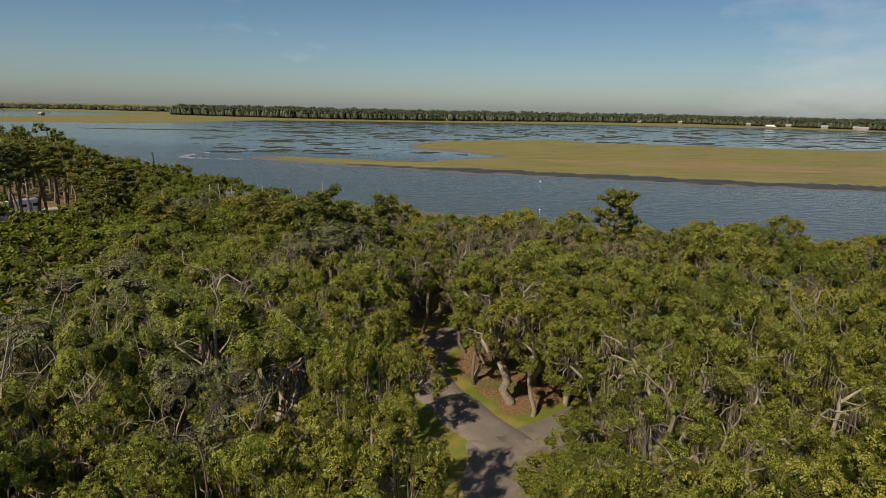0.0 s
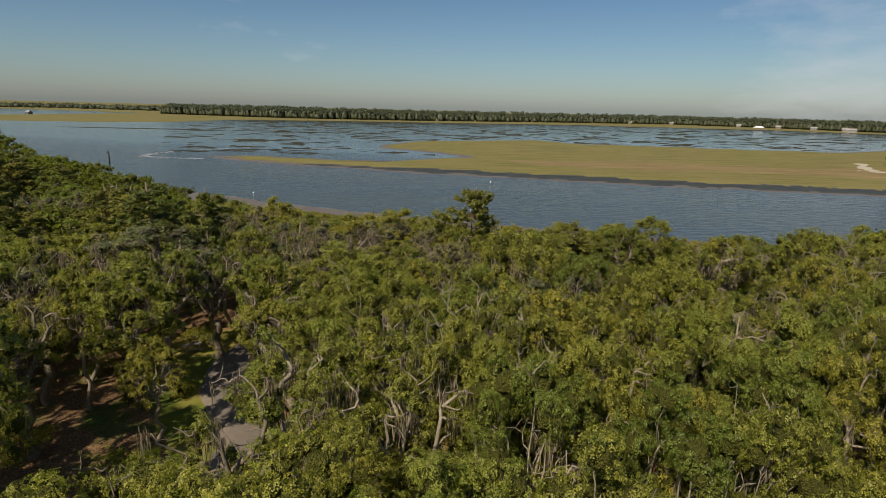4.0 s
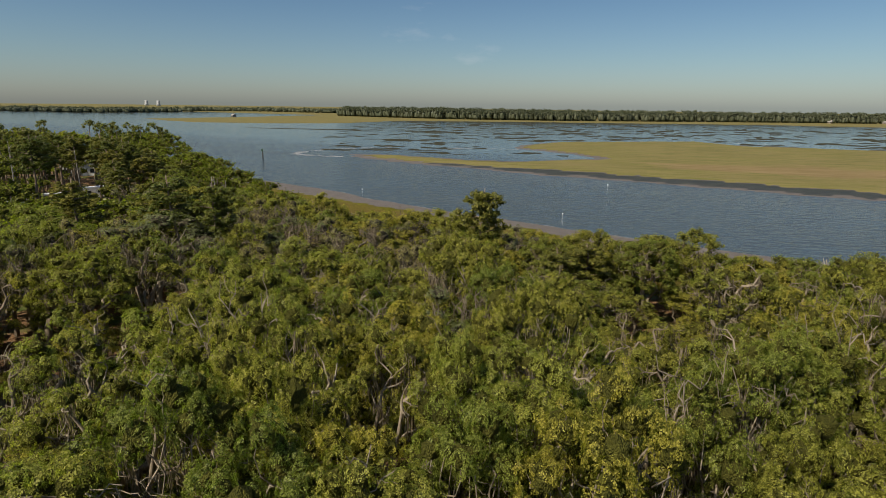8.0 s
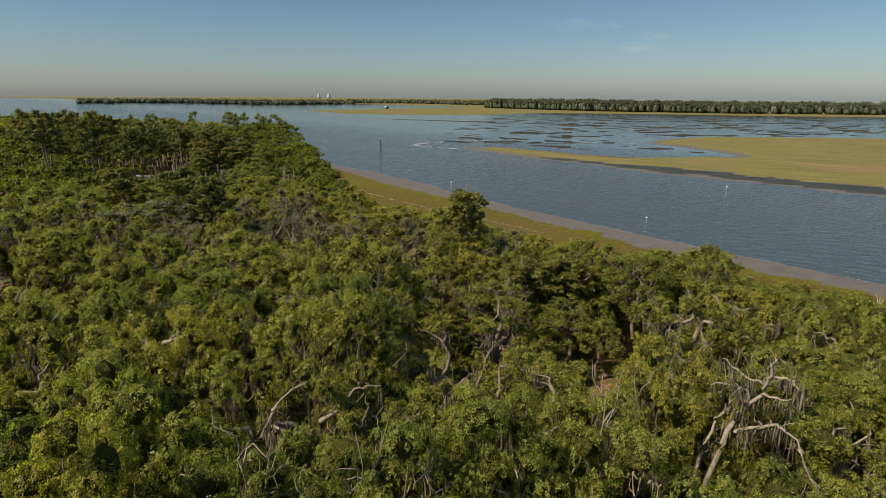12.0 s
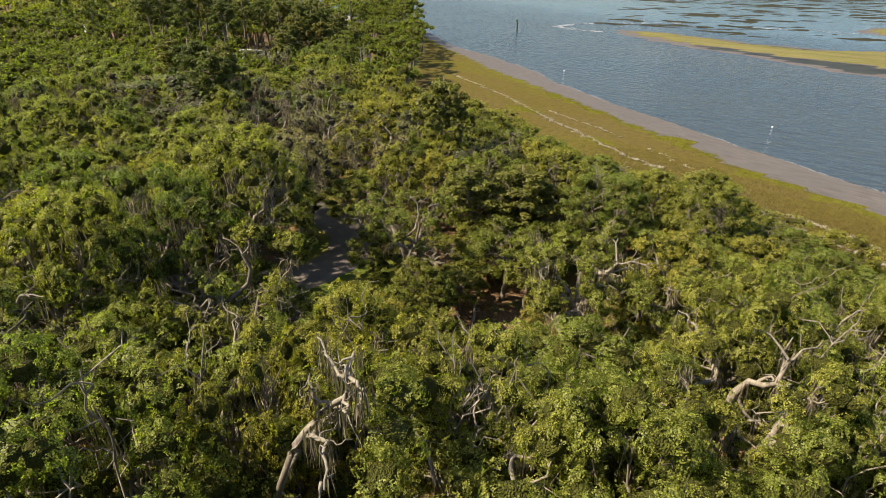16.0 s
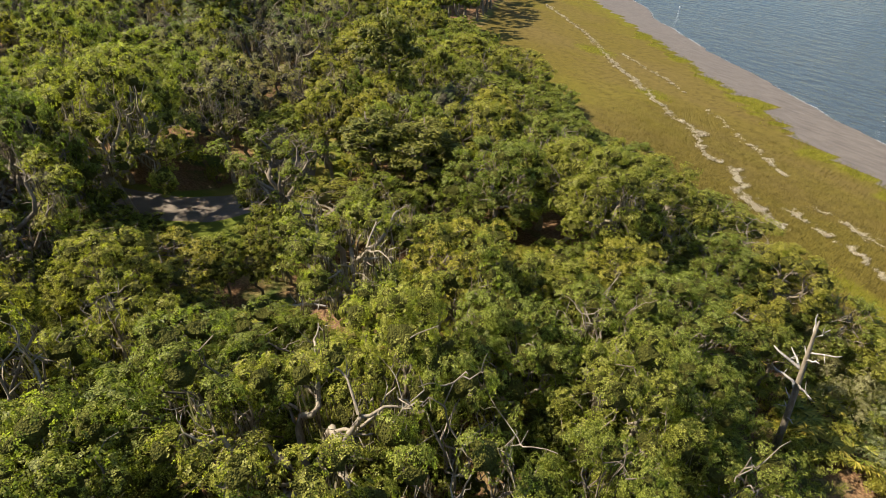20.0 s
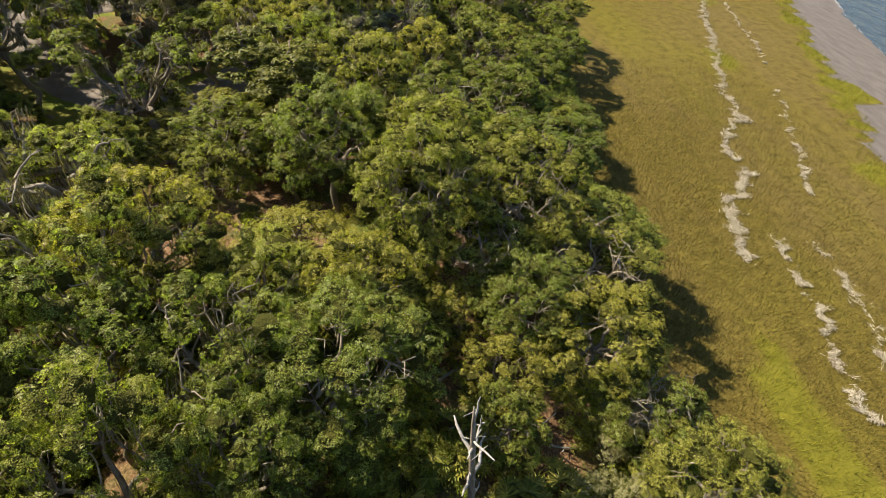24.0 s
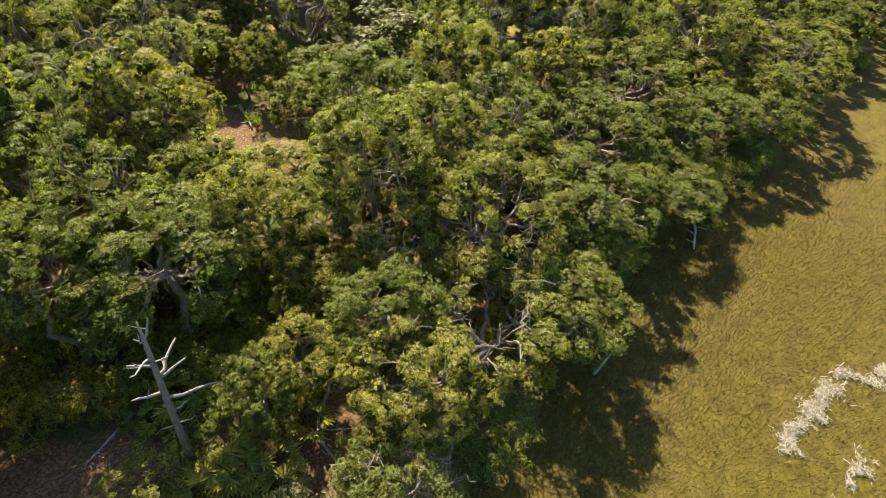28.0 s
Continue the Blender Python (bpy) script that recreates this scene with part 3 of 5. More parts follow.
    z = np.where(tuft, np.maximum(z, -0.05), z)
    mud, marsh, green = np.where(tuft, 0.0, mud), np.where(tuft, 1.0, marsh), np.where(tuft, 1.0, green)
    road = np.minimum(along(LOOP, x, y), along(LANE, x, y))
    lawn = step01(7.5 - road, 0, 3.0) + np.exp(-((x - 32) ** 2 / 30 + (y - 60) ** 2 / 22)) + np.exp(-((x + 5) ** 2 / 40 + (y - 57) ** 2 / 60))
    lawn = np.clip(lawn, 0, 1) * (1 - 0.8 * step01(inside(np.array(LOOP[:-1], float), x, y), 2.0, 4.0)) * step01(fy - y, 6, 12) + 0.52 * step01(7 - (fy - y), 0, 4)
    sand = step01(5 + 4 * wavy(x, y, 17, 2) - along([(276, 342), (262, 318), (246, 292), (262, 284), (266, 272)], x, y), 0, 4) * (isl > 0) + 0.9 * np.exp(-((x + 91) ** 2 + (y - 129) ** 2) / 120)
    return z, dict(marsh=marsh, mud=mud, green=np.clip(green, 0, 1), flats=flats, lawn=lawn, sand=sand, brown=np.clip(brown, 0, 1), isle=((isl > 0) | (far > 0)) * 1.0)


def ground_z(x, y):
    return float(land(np.array([x]), np.array([y]))[0][0])


def grid_lines(a, b, step, lo, hi, growth):
    lines = list(np.arange(a, b + step, step))
    s = step
    while lines[-1] < hi:
        s *= growth
        lines.append(lines[-1] + s)
    s = step
    while lines[0] > lo:
        s *= growth
        lines.insert(0, lines[0] - s)
    return np.array(lines)


def build_ground():
    gx = grid_lines(-100, 190, 1.9, -4600, 4600, 1.035)
    gy = grid_lines(25, 145, 1.8, -300, 4600, 1.02)
    X, Y = np.meshgrid(gx, gy)
    z, zones = land(X.ravel(), Y.ravel())
    nx, ny = len(gx), len(gy)
    idx = np.arange(nx * ny).reshape(ny, nx)
    f = np.stack([idx[:-1, :-1], idx[:-1, 1:], idx[1:, 1:], idx[1:, :-1]], -1).reshape(-1, 4)
    me = bpy.data.meshes.new("ground")
    me.vertices.add(nx * ny)
    me.vertices.foreach_set("co", np.stack([X.ravel(), Y.ravel(), z], 1).astype(np.float32).ravel())
    me.loops.add(f.size)
    me.loops.foreach_set("vertex_index", f.astype(np.int32).ravel())
    me.polygons.add(len(f))
    me.polygons.foreach_set("loop_start", np.arange(0, f.size, 4, dtype=np.int32))
    me.polygons.foreach_set("loop_total", np.full(len(f), 4, dtype=np.int32))
    me.polygons.foreach_set("use_smooth", np.ones(len(f), bool))
    for name, v in zones.items():
        me.attributes.new(name, "FLOAT", "POINT").data.foreach_set("value", np.asarray(v, np.float32))
    me.materials.append(GROUND)
    me.update()
    me.validate()
    tagged(new("ground", me), "leaf-littered forest floor running out into golden salt marsh and mud", "ground", kind="structure")


build_ground()
w = Shape()
w.add([(-4600, -400, WATER_Z), (4600, -400, WATER_Z), (4600, 4600, WATER_Z), (-4600, 4600, WATER_Z)], [(0, 1, 2, 3)])
tagged(new("water", w.mesh("water", WATER)), "blue-grey rippled estuary water between marsh and flats", "water", kind="structure")


def smooth_line(line, steps=6):
    pts = [np.array(p, float) for p in line]
    out = []
    for i in range(len(pts) - 1):
        p0, p1, p2, p3 = pts[max(i - 1, 0)], pts[i], pts[i + 1], pts[min(i + 2, len(pts) - 1)]
        for k in range(steps):
            u = k / steps
            out.append(0.5 * (2 * p1 + (p2 - p0) * u + (2 * p0 - 5 * p1 + 4 * p2 - p3) * u * u + (3 * p1 - p0 - 3 * p2 + p3) * u**3))
    return out + [pts[-1]]


def build_road(name, line, width, lift, label):
    pts = smooth_line(line)
    rows, faces = [], []
    for i, p in enumerate(pts):
        d = pts[min(i + 1, len(pts) - 1)] - pts[max(i - 1, 0)]
        d = d / np.linalg.norm(d)
        n = np.array([-d[1], d[0]])
        for k, s in enumerate((-0.5, -0.48, -0.2, 0.2, 0.48, 0.5)):
            q = p + n * s * width * (1 + 0.05 * math.sin(i * 1.3 + (s > 0)))
            rows.append((q[0], q[1], ground_z(q[0], q[1]) + (lift if abs(s) < 0.49 else -0.06)))
    for i in range(len(pts) - 1):
        faces += [(i * 6 + k, i * 6 + k + 1, (i + 1) * 6 + k + 1, (i + 1) * 6 + k) for k in range(5)]
    tagged(new(name, mesh_of(name, rows, faces, ASPHALT, True)), label, "road", kind="structure")


build_road("road_loop", LOOP, 4.6, 0.07, "worn grey asphalt camp loop with drifted brown leaves")
build_road("road_lane", LANE, 6.3, 0.09, "worn grey asphalt lane joining the camp loop")


# ---------- trees ----------
def lobes_of(rng, R, H, count, flat=1.0):
    """Centres and radii of a crown's leafy lobes, on a dome."""
    out = []
    for i in range(count * 8):
        a = rng.uniform(0, 2 * math.pi)
        rr = R * math.sqrt(rng.uniform(0.0, 1.0)) * 0.9
        top = H - 0.5 - (rr / R) ** 2 * min(R, 3.4) * flat * 0.8
        sink = rng.uniform(0, 0.8) if rng.uniform() < 0.88 else rng.uniform(0.8, 0.33 * H) * (0.3 + 0.7 * rr / R)
        p = np.array([rr * math.cos(a), rr * math.sin(a), top - sink])
        lr = min(R, 3.4) * rng.uniform(0.18, 0.34)
        if all(np.linalg.norm((p - q) * (1, 1, 0.7)) > 0.62 * (lr + l) for q, l in out):
            out.append((p, lr))
        if len(out) >= count:
            break
    return out


def ball(k=2):
    bm = bmesh.new()
    bmesh.ops.create_icosphere(bm, subdivisions=k, radius=1.0)
    v = np.array([q.co for q in bm.verts])
    f = [[q.index for q in g.verts] for g in bm.faces]
    bm.free()
    return v, f


SMALL_V, SMALL_F = ball(1)


def lobe_leaves(rng, p, r, count, size, spread=1.0):
    """Twigs over the upper skin of a lobe, each with a few leaves."""
    twigs = max(3, count // 7)
    d = unit(rng.normal(size=(twigs, 3)) + (0, 0, 0.45))
    rad = r * rng.uniform(0.72, 1.1, twigs)[:, None] * (1, 1, 0.8)
    tips = p + d * rad * spread
    k = rng.integers(0, twigs, count)
    c = tips[k] + rng.normal(size=(count, 3)) * size * 0.6
    n = unit(d[k] * 0.9 + rng.normal(size=(count, 3)) * 0.34 + (0, 0, 0.25))
    return c, n


def clumps_of(rng, R, H, full=1.0):
    """Centres and radii of the leafy clumps of a crown, spread over a dome whose sides come well down."""
    out = []
    deep = min(0.46 * H, 0.62 * R + 1.9)
    want = int(6.28 * R * deep * 0.43 * full)
    for i in range(want * 12):
        a, v = rng.uniform(0, 2 * math.pi), rng.uniform(-0.42, 1.0)
        w = math.sqrt(1 - v * v)
        k = rng.uniform(0.86, 1.06)
        p = np.array([R * 0.93 * k * w * math.cos(a), R * 0.93 * k * w * math.sin(a), H - 0.6 - deep + deep * k * v])
        rc = rng.uniform(0.72, 1.2)
        if all(np.linalg.norm(p - q) > 0.64 * (rc + l) for q, l in out):
            out.append((p, rc))
        if len(out) >= want:
            break
    return out


def clump_leaves(rng, p, rc, count, inner):
    """Sprigs over the knuckles of one clump, each facing out; its shade-dark filler goes to inner."""
    knuckles = 8
    d = unit(rng.normal(size=(knuckles, 3)) * (1, 1, 0.8) + (0, 0, 0.3))
    q = p + d * rc * rng.uniform(0.45, 0.78, knuckles)[:, None] * (1, 1, 0.8)
    rs = rc * rng.uniform(0.32, 0.52, knuckles)
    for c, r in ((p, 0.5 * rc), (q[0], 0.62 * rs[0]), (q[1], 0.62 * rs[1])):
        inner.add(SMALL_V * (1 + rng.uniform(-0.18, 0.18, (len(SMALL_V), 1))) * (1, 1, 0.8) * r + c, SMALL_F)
    k = rng.choice(knuckles, count, p=rs ** 2 / (rs ** 2).sum())
    e = unit(rng.normal(size=(count, 3)) + d[k] * 0.8 + (0, 0, 0.3))
    c = q[k] + e * (rs[k] * np.abs(rng.normal(0.97, 0.15, count)))[:, None] * (1, 1, 0.9)
    n = unit(e + rng.normal(size=(count, 3)) * 0.3 + (0, 0, 0.2))
    return c, n


def drapes(rng, spots, bundles, length):
    """Moss hanging from the limbs in bundles of ragged strands."""
    k = rng.integers(0, len(spots), bundles)
    heads = np.array(spots)[k] + rng.normal(size=(bundles, 3)) * (0.1, 0.1, 0.05)
    long = length * rng.uniform(0.3, 1.0, bundles)
    i = np.repeat(np.arange(bundles), 9)
    n = len(i)
    top = heads[i] + rng.normal(size=(n, 3)) * (0.11, 0.11, 0.05)
    a = rng.uniform(0, 6.28, n)
    side = np.stack([np.cos(a), np.sin(a), 0 * a], 1) * rng.uniform(0.010, 0.030, n)[:, None]
    low = top - (long[i] * rng.uniform(0.4, 1.1, n))[:, None] * (0, 0, 1.0) + rng.normal(size=(n, 3)) * (0.07, 0.07, 0)
    mid = (top + low) / 2
    return np.concatenate([np.stack([top - side * 0.6, top + side * 0.6, mid + side, mid - side], 1), np.stack([mid - side, mid + side, low + side * 0.2, low - side * 0.2], 1)])


def make_oak(seed, R=3.2, H=12.0, density=225, leaf=0.21, bark=BARK, foliage=LEAF, moss=40, fork=0.42, lean=0.5, name="live_oak", label="", bare=0.0, category="tree", core=SHADED_CORE, stout=1.0, full=1.0):
    """A spreading oak: crooked trunk, winding limbs that fork to every clump, knuckled leafy clumps and hanging moss."""
    rng = np.random.default_rng(seed)
    tree = thing(name, Matrix(), label, category)
    crown = clumps_of(rng, R, H, full)
    crotch = np.array([rng.normal() * lean, rng.normal() * lean, H * fork])
    r0 = 0.21 * rng.uniform(0.85, 1.2) * stout
    trunk = bend((0, 0, -0.4), crotch, rng, 0.10, 5)
    s = Shape().tube(trunk, [r0 * 1.35, r0 * 1.0, r0 * 0.92, r0 * 0.88, r0 * 0.85, r0 * 0.8], 8)
    part("trunk", s.mesh("trunk", bark, True), tree)
    order = sorted(range(len(crown)), key=lambda i: math.atan2(crown[i][0][1], crown[i][0][0]))
    limbs = max(4, min(12, len(order) // 6))
    spots = []
    for g in np.array_split(np.array(order), limbs):
        mids = np.mean([crown[i][0] for i in g], 0)
        knee = crotch + (mids - crotch) * rng.uniform(0.55, 0.72) - (0, 0, 0.2)
        s = Shape()
        line = twist(crotch, knee, rng, 0.13, 8)
        rl = r0 * rng.uniform(0.38, 0.52)
        s.tube(line, list(np.linspace(rl * 1.25, rl * 0.75, len(line))), 6, False)
        spots += line[3:]
        for i in g:
            p, rc = crown[i]
            leafless = rng.uniform() < bare
            tip = p + (0, 0, rc * (rng.uniform(0.3, 0.8) if leafless else rng.uniform(-0.3, 0.35)))
            b = twist(knee, tip, rng, 0.16, 8)
            rb = rl * rng.uniform(0.45, 0.62)
            s.branch(b, list(np.linspace(rb, rb * 0.28, len(b))), 4)
            spots += b[2:7]
            # side boughs that wind out through the gaps between the clumps
            for _ in range(3 if leafless else 1):
                j = rng.integers(3, 8)
                a = rng.uniform(0, 6.28)
                e = b[j] + np.array([math.cos(a), math.sin(a), rng.uniform(0.1, 1.1)]) * rc * rng.uniform(0.8, 1.4)
                w = twist(b[j], e, rng, 0.2, 5)
                s.branch(w, list(np.linspace(rb * 0.55, rb * 0.22, len(w))), 3)
                if leafless:
                    s.branch(twist(w[3], w[3] + unit(rng.normal(size=3) + (0, 0, 0.5)) * 0.6, rng, 0.15, 3), [rb * 0.25, rb * 0.2, rb * 0.14, rb * 0.06], 3)
            if leafless:
                crown[i] = (p, 0.0)
        part("limb", s.mesh("limb", bark, True), tree)
    cs, ns = [], []
    inner = Shape()
    for p, rc in crown:
        if rc:
            c, n = clump_leaves(rng, p, rc, int(density * rc * rc), inner)
            cs.append(c), ns.append(n)
    c, n = np.concatenate(cs), np.concatenate(ns)
    part("crown", quads_mesh("crown", leaf_quads(rng, c, n, leaf * 1.05, leaf * 0.85), foliage), tree)
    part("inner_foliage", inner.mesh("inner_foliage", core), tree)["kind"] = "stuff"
    if moss:
        part("hanging_moss", quads_mesh("hanging_moss", drapes(rng, spots, moss, 1.25 * (H / 12)), MOSS), tree, "grey-brown hanging moss")["kind"] = "stuff"
    return tree


def make_pine(seed, H=20.0, R=3.0, bare=0.55, tiers=16, tuft=95, size=0.25, label="tall pine with a bare reddish trunk and flat dark crown"):
    """A pine: straight bare trunk, upswept boughs, needle tufts gathered in rounded clumps."""
    rng = np.random.default_rng(seed)
    tree = thing("pine", Matrix(), label, "tree")
    top = np.array([rng.normal() * 0.5, rng.normal() * 0.5, H])
    trunk = bend((0, 0, -0.4), top, rng, 0.02, 7)
    r0 = 0.012 * H + 0.06
    part("trunk", Shape().tube(trunk, list(np.linspace(r0, 0.05, 8)), 7).mesh("trunk", BARK_PINE, True), tree)
    cs, ns, inner = [], [], Shape()
    for i in range(tiers):
        u = (i + rng.uniform(0, 0.8)) / tiers
        z = H * (bare + (1 - bare) * u) - 0.9
        a = i * 2.4 + rng.uniform(-0.5, 0.5)
        reach = R * math.sqrt(max(0.08, 1 - (u * 1.02) ** 2)) * rng.uniform(0.55, 1.0)
        base = np.array([top[0] * z / H, top[1] * z / H, z])
        tip = base + (reach * math.cos(a), reach * math.sin(a), reach * rng.uniform(0.1, 0.4))
        part("bough", Shape().tube(bend(base, tip, rng, 0.12, 3), [0.07, 0.055, 0.04, 0.02], 4, False).mesh("bough", BARK_PINE, True), tree)
        for v in (0.5, 0.8, 1.0)[: 3 if reach > 1.2 else 2]:
            q = base + (tip - base) * v + rng.normal(size=3) * (0.3, 0.3, 0.15)
            c, n = clump_leaves(rng, q, rng.uniform(0.5, 0.85), tuft, inner)
            cs.append(c), ns.append(n)
    for _ in range(4):
        z = H * rng.uniform(bare * 0.55, bare)
        a = rng.uniform(0, 6.28)
        b = np.array([top[0] * z / H, top[1] * z / H, z])
        part("dead_stub", Shape().tube([b, b + (0.9 * math.cos(a), 0.9 * math.sin(a), 0.2)], [0.04, 0.015], 4, False).mesh("dead_stub", BARK_PINE), tree)
    c, n = np.concatenate(cs), np.concatenate(ns)
    part("crown", quads_mesh("crown", leaf_quads(rng, c, n, size, size * 0.42), NEEDLES), tree)
    part("inner_foliage", inner.mesh("inner_foliage", SHADED_CORE), tree)["kind"] = "stuff"
    return tree


def make_shrub(seed, R=1.1, leaves=300, foliage=LEAF, label="low leafy evergreen shrub on the forest floor"):
    rng = np.random.default_rng(seed)
    bush = thing("shrub", Matrix(), label, "shrub")
    s = Shape()
    cs, ns = [], []
    for i in range(6):
        a = i * 1.05 + rng.uniform(0, 0.6)
        tip = np.array([R * 0.6 * math.cos(a), R * 0.6 * math.sin(a), R * rng.uniform(0.6, 1.3)])
        (s.branch if i else s.tube)(bend((0, 0, -0.1), tip, rng, 0.2, 3), [0.05, 0.035, 0.025, 0.012], 4)
        c, n = lobe_leaves(rng, tip, R * rng.uniform(0.35, 0.55), leaves // 6, 0.24)
        cs.append(c), ns.append(n)
    part("stem", s.mesh("stem", BARK), bush)
    c, n = np.concatenate(cs), np.concatenate(ns)
    part("crown", quads_mesh("crown", leaf_quads(rng, c, n, 0.26, 0.18), foliage), bush)
    return bush


def make_palmetto(seed, fans=13):
    """Fan palm without a trunk: stalks and pleated fans of pointed blades."""
    rng = np.random.default_rng(seed)
    palm = thing("saw_palmetto", Matrix(), "yellow-green saw palmetto with spiky fan leaves", "palm")
    for i in range(fans):
        a = i * 2.4 + rng.uniform(-0.3, 0.3)
        out, up = rng.uniform(0.35, 0.85), rng.uniform(0.5, 1.15)
        tip = np.array([out * math.cos(a), out * math.sin(a), up])
        s = Shape().tube([(0, 0, -0.05), tip * (0.5, 0.5, 0.62), tip], [0.02, 0.014, 0.01], 3, False)
        ahead = unit(np.array([math.cos(a), math.sin(a), rng.uniform(-0.1, 0.7)]))
        side = unit(np.cross(ahead, (0, 0, 1.0)))
        up_v = np.cross(side, ahead)
        for k in range(11):
            g = (k - 5) / 5 * 1.75
            d = ahead * math.cos(g) + side * math.sin(g) + up_v * 0.12 * (k % 2)
            l = 0.62 * (1 - 0.18 * abs(k - 5) / 5) * rng.uniform(0.85, 1.1)
            w = np.cross(d, up_v) * 0.06
            m = tip + d * l * 0.55
            s.add([tip, m + w, tip + d * l - (0, 0, 0.06), m - w], [(0, 1, 2, 3)])
        part("fan", s.mesh("fan", PALM), palm)
    return palm


def make_veteran(seed, R=4.0, H=11.5, bark=BARK, foliage=LEAF, leafy=0.55, core=SHADED_CORE, label=""):
    """An old oak: heavy leaning trunk, long twisting limbs, leaf clumps at their ends, curtains of moss."""
    rng = np.random.default_rng(seed)
    tree = thing("old_live_oak", Matrix(), label, "tree")
    lean = rng.uniform(0, 6.28)
    crotch = np.array([1.1 * math.cos(lean), 1.1 * math.sin(lean), H * 0.36])
    r0 = 0.40
    part("trunk", Shape().tube(bend((0, 0, -0.4), crotch, rng, 0.12, 5), [r0 * 1.35, r0 * 1.05, r0 * 0.95, r0 * 0.9, r0 * 0.88, r0 * 0.8], 9).mesh("trunk", bark, True), tree)
    spots, cs, ns, inner = [], [], [], Shape()
    for k in range(6):
        a = lean + k * 1.047 + rng.uniform(-0.35, 0.35)
        reach = R * rng.uniform(0.35, 0.85)
        end = crotch + (reach * math.cos(a), reach * math.sin(a), H * rng.uniform(0.42, 0.57))
        line = twist(crotch, end, rng, 0.15, 9)[1:]
        rl = r0 * rng.uniform(0.36, 0.58)
        s = Shape().tube(line, list(np.linspace(rl, rl * 0.36, len(line))), 7, False)
        spots += line[2:]
        for j in (3, 4, 5, 6, 7, 8, 8):
            out = unit(np.array([math.cos(a), math.sin(a), 0.8]) + rng.normal(size=3) * 0.8)
            tip = line[j] + out * rng.uniform(1.0, 2.2)
            tip[2] = min(tip[2], H + 0.2)
            b = twist(line[j], tip, rng, 0.18, 7)
            rb = rl * (0.46 - 0.02 * j)
            s.branch(b, list(np.linspace(rb, rb * 0.28, len(b))), 5)
            spots += b[2:]
            for _ in range(3):
                q = b[rng.integers(2, 7)]
                s.branch(twist(q, q + unit(rng.normal(size=3) + (0, 0, 0.4)) * rng.uniform(0.5, 1.2), rng, 0.2, 4), [rb * 0.4, rb * 0.33, rb * 0.26, rb * 0.18, rb * 0.08], 3)
            if rng.uniform() < leafy:
                rc = rng.uniform(0.6, 1.0)
                c, n = clump_leaves(rng, tip + (0, 0, 0.1), rc, int(210 * rc * rc), inner)
                cs.append(c), ns.append(n)
        part("limb", s.mesh("limb", bark, True), tree)
    c, n = np.concatenate(cs), np.concatenate(ns)
    part("crown", quads_mesh("crown", leaf_quads(rng, c, n, 0.21, 0.17), foliage), tree)
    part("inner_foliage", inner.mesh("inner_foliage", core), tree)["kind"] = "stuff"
    part("hanging_moss", quads_mesh("hanging_moss", drapes(rng, spots, 150, 1.2), MOSS), tree, "grey-brown hanging moss")["kind"] = "stuff"
    return tree


OAK_LABELS = ["broad green live oak hung with grey moss", "olive-green live oak with pale crooked limbs", "dense dark green live oak in the grove"]
oaks = [make_oak(10 + i, R=3.2, fork=0.5, moss=36 + 12 * (i % 3), bark=(BARK, BARK_PALE, BARK_PALE)[i % 3], bare=0.07, label=OAK_LABELS[i % 3]) for i in range(7)]
big_oaks = [make_oak(20 + i, R=5.2, density=215, leaf=0.2, moss=110, fork=0.42, lean=0.9, stout=1.25, bare=0.05, bark=(BARK_PALE, BARK)[i % 2], foliage=(LEAF, LEAF, LEAF_YELLOW)[i % 3], label=("wide-domed live oak with a dense olive crown", "broad old live oak with a deep green crown", "wide yellow-green live oak with pale limbs")[i % 3]) for i in range(5)]
light_oaks = [make_oak(30 + i, R=3.2, density=150, leaf=0.24, moss=26, fork=0.5, label=OAK_LABELS[i % 3]) for i in range(4)]
open_oaks = [make_oak(40 + i, R=3.4, density=200, bark=BARK_PALE, moss=80, fork=0.42, lean=0.7, bare=0.24, stout=1.2, label="open-crowned oak showing bleached limbs and hanging moss") for i in range(4)]
young_oaks = [make_oak(60 + i, R=3.0, density=210, foliage=LEAF_YELLOW, moss=16, fork=0.5, bark=BARK_PALE if i else BARK, label="yellow-green oak in fresh leaf with pale limbs") for i in range(3)]
mossy = [make_oak(80 + i, R=3.3, density=190, leaf=0.18, full=0.9, foliage=LEAF_GREY, core=SHADED_CORE_GREY, bark=BARK_PALE if i else BARK, moss=90, fork=0.36, bare=0.34, label="half-bare oak draped in grey-brown moss") for i in range(3)]
veterans = [make_veteran(400, label="old moss-hung oak with a dark leaning trunk"), make_veteran(401, bark=BARK_PALE, leafy=0.7, label="old oak with pale twisting limbs and hanging moss"), make_veteran(402, foliage=LEAF_GREY, core=SHADED_CORE_GREY, leafy=0.4, label="nearly leafless old oak hung with brown moss"), make_veteran(403, bark=BARK_PALE, foliage=LEAF_YELLOW, leafy=0.6, label="old oak with bleached limbs and thin yellow-green leaf")]
pines = [make_pine(100, 20, 3.4, 0.66, 20), make_pine(101, 20, 3.7, 0.62, 22), make_pine(102, 20, 3.0, 0.68, 18)]
lone = make_pine(103, 16, 3.4, 0.70, 22, 80, 0.3, "dark lone pine standing above the oaks by the shore")

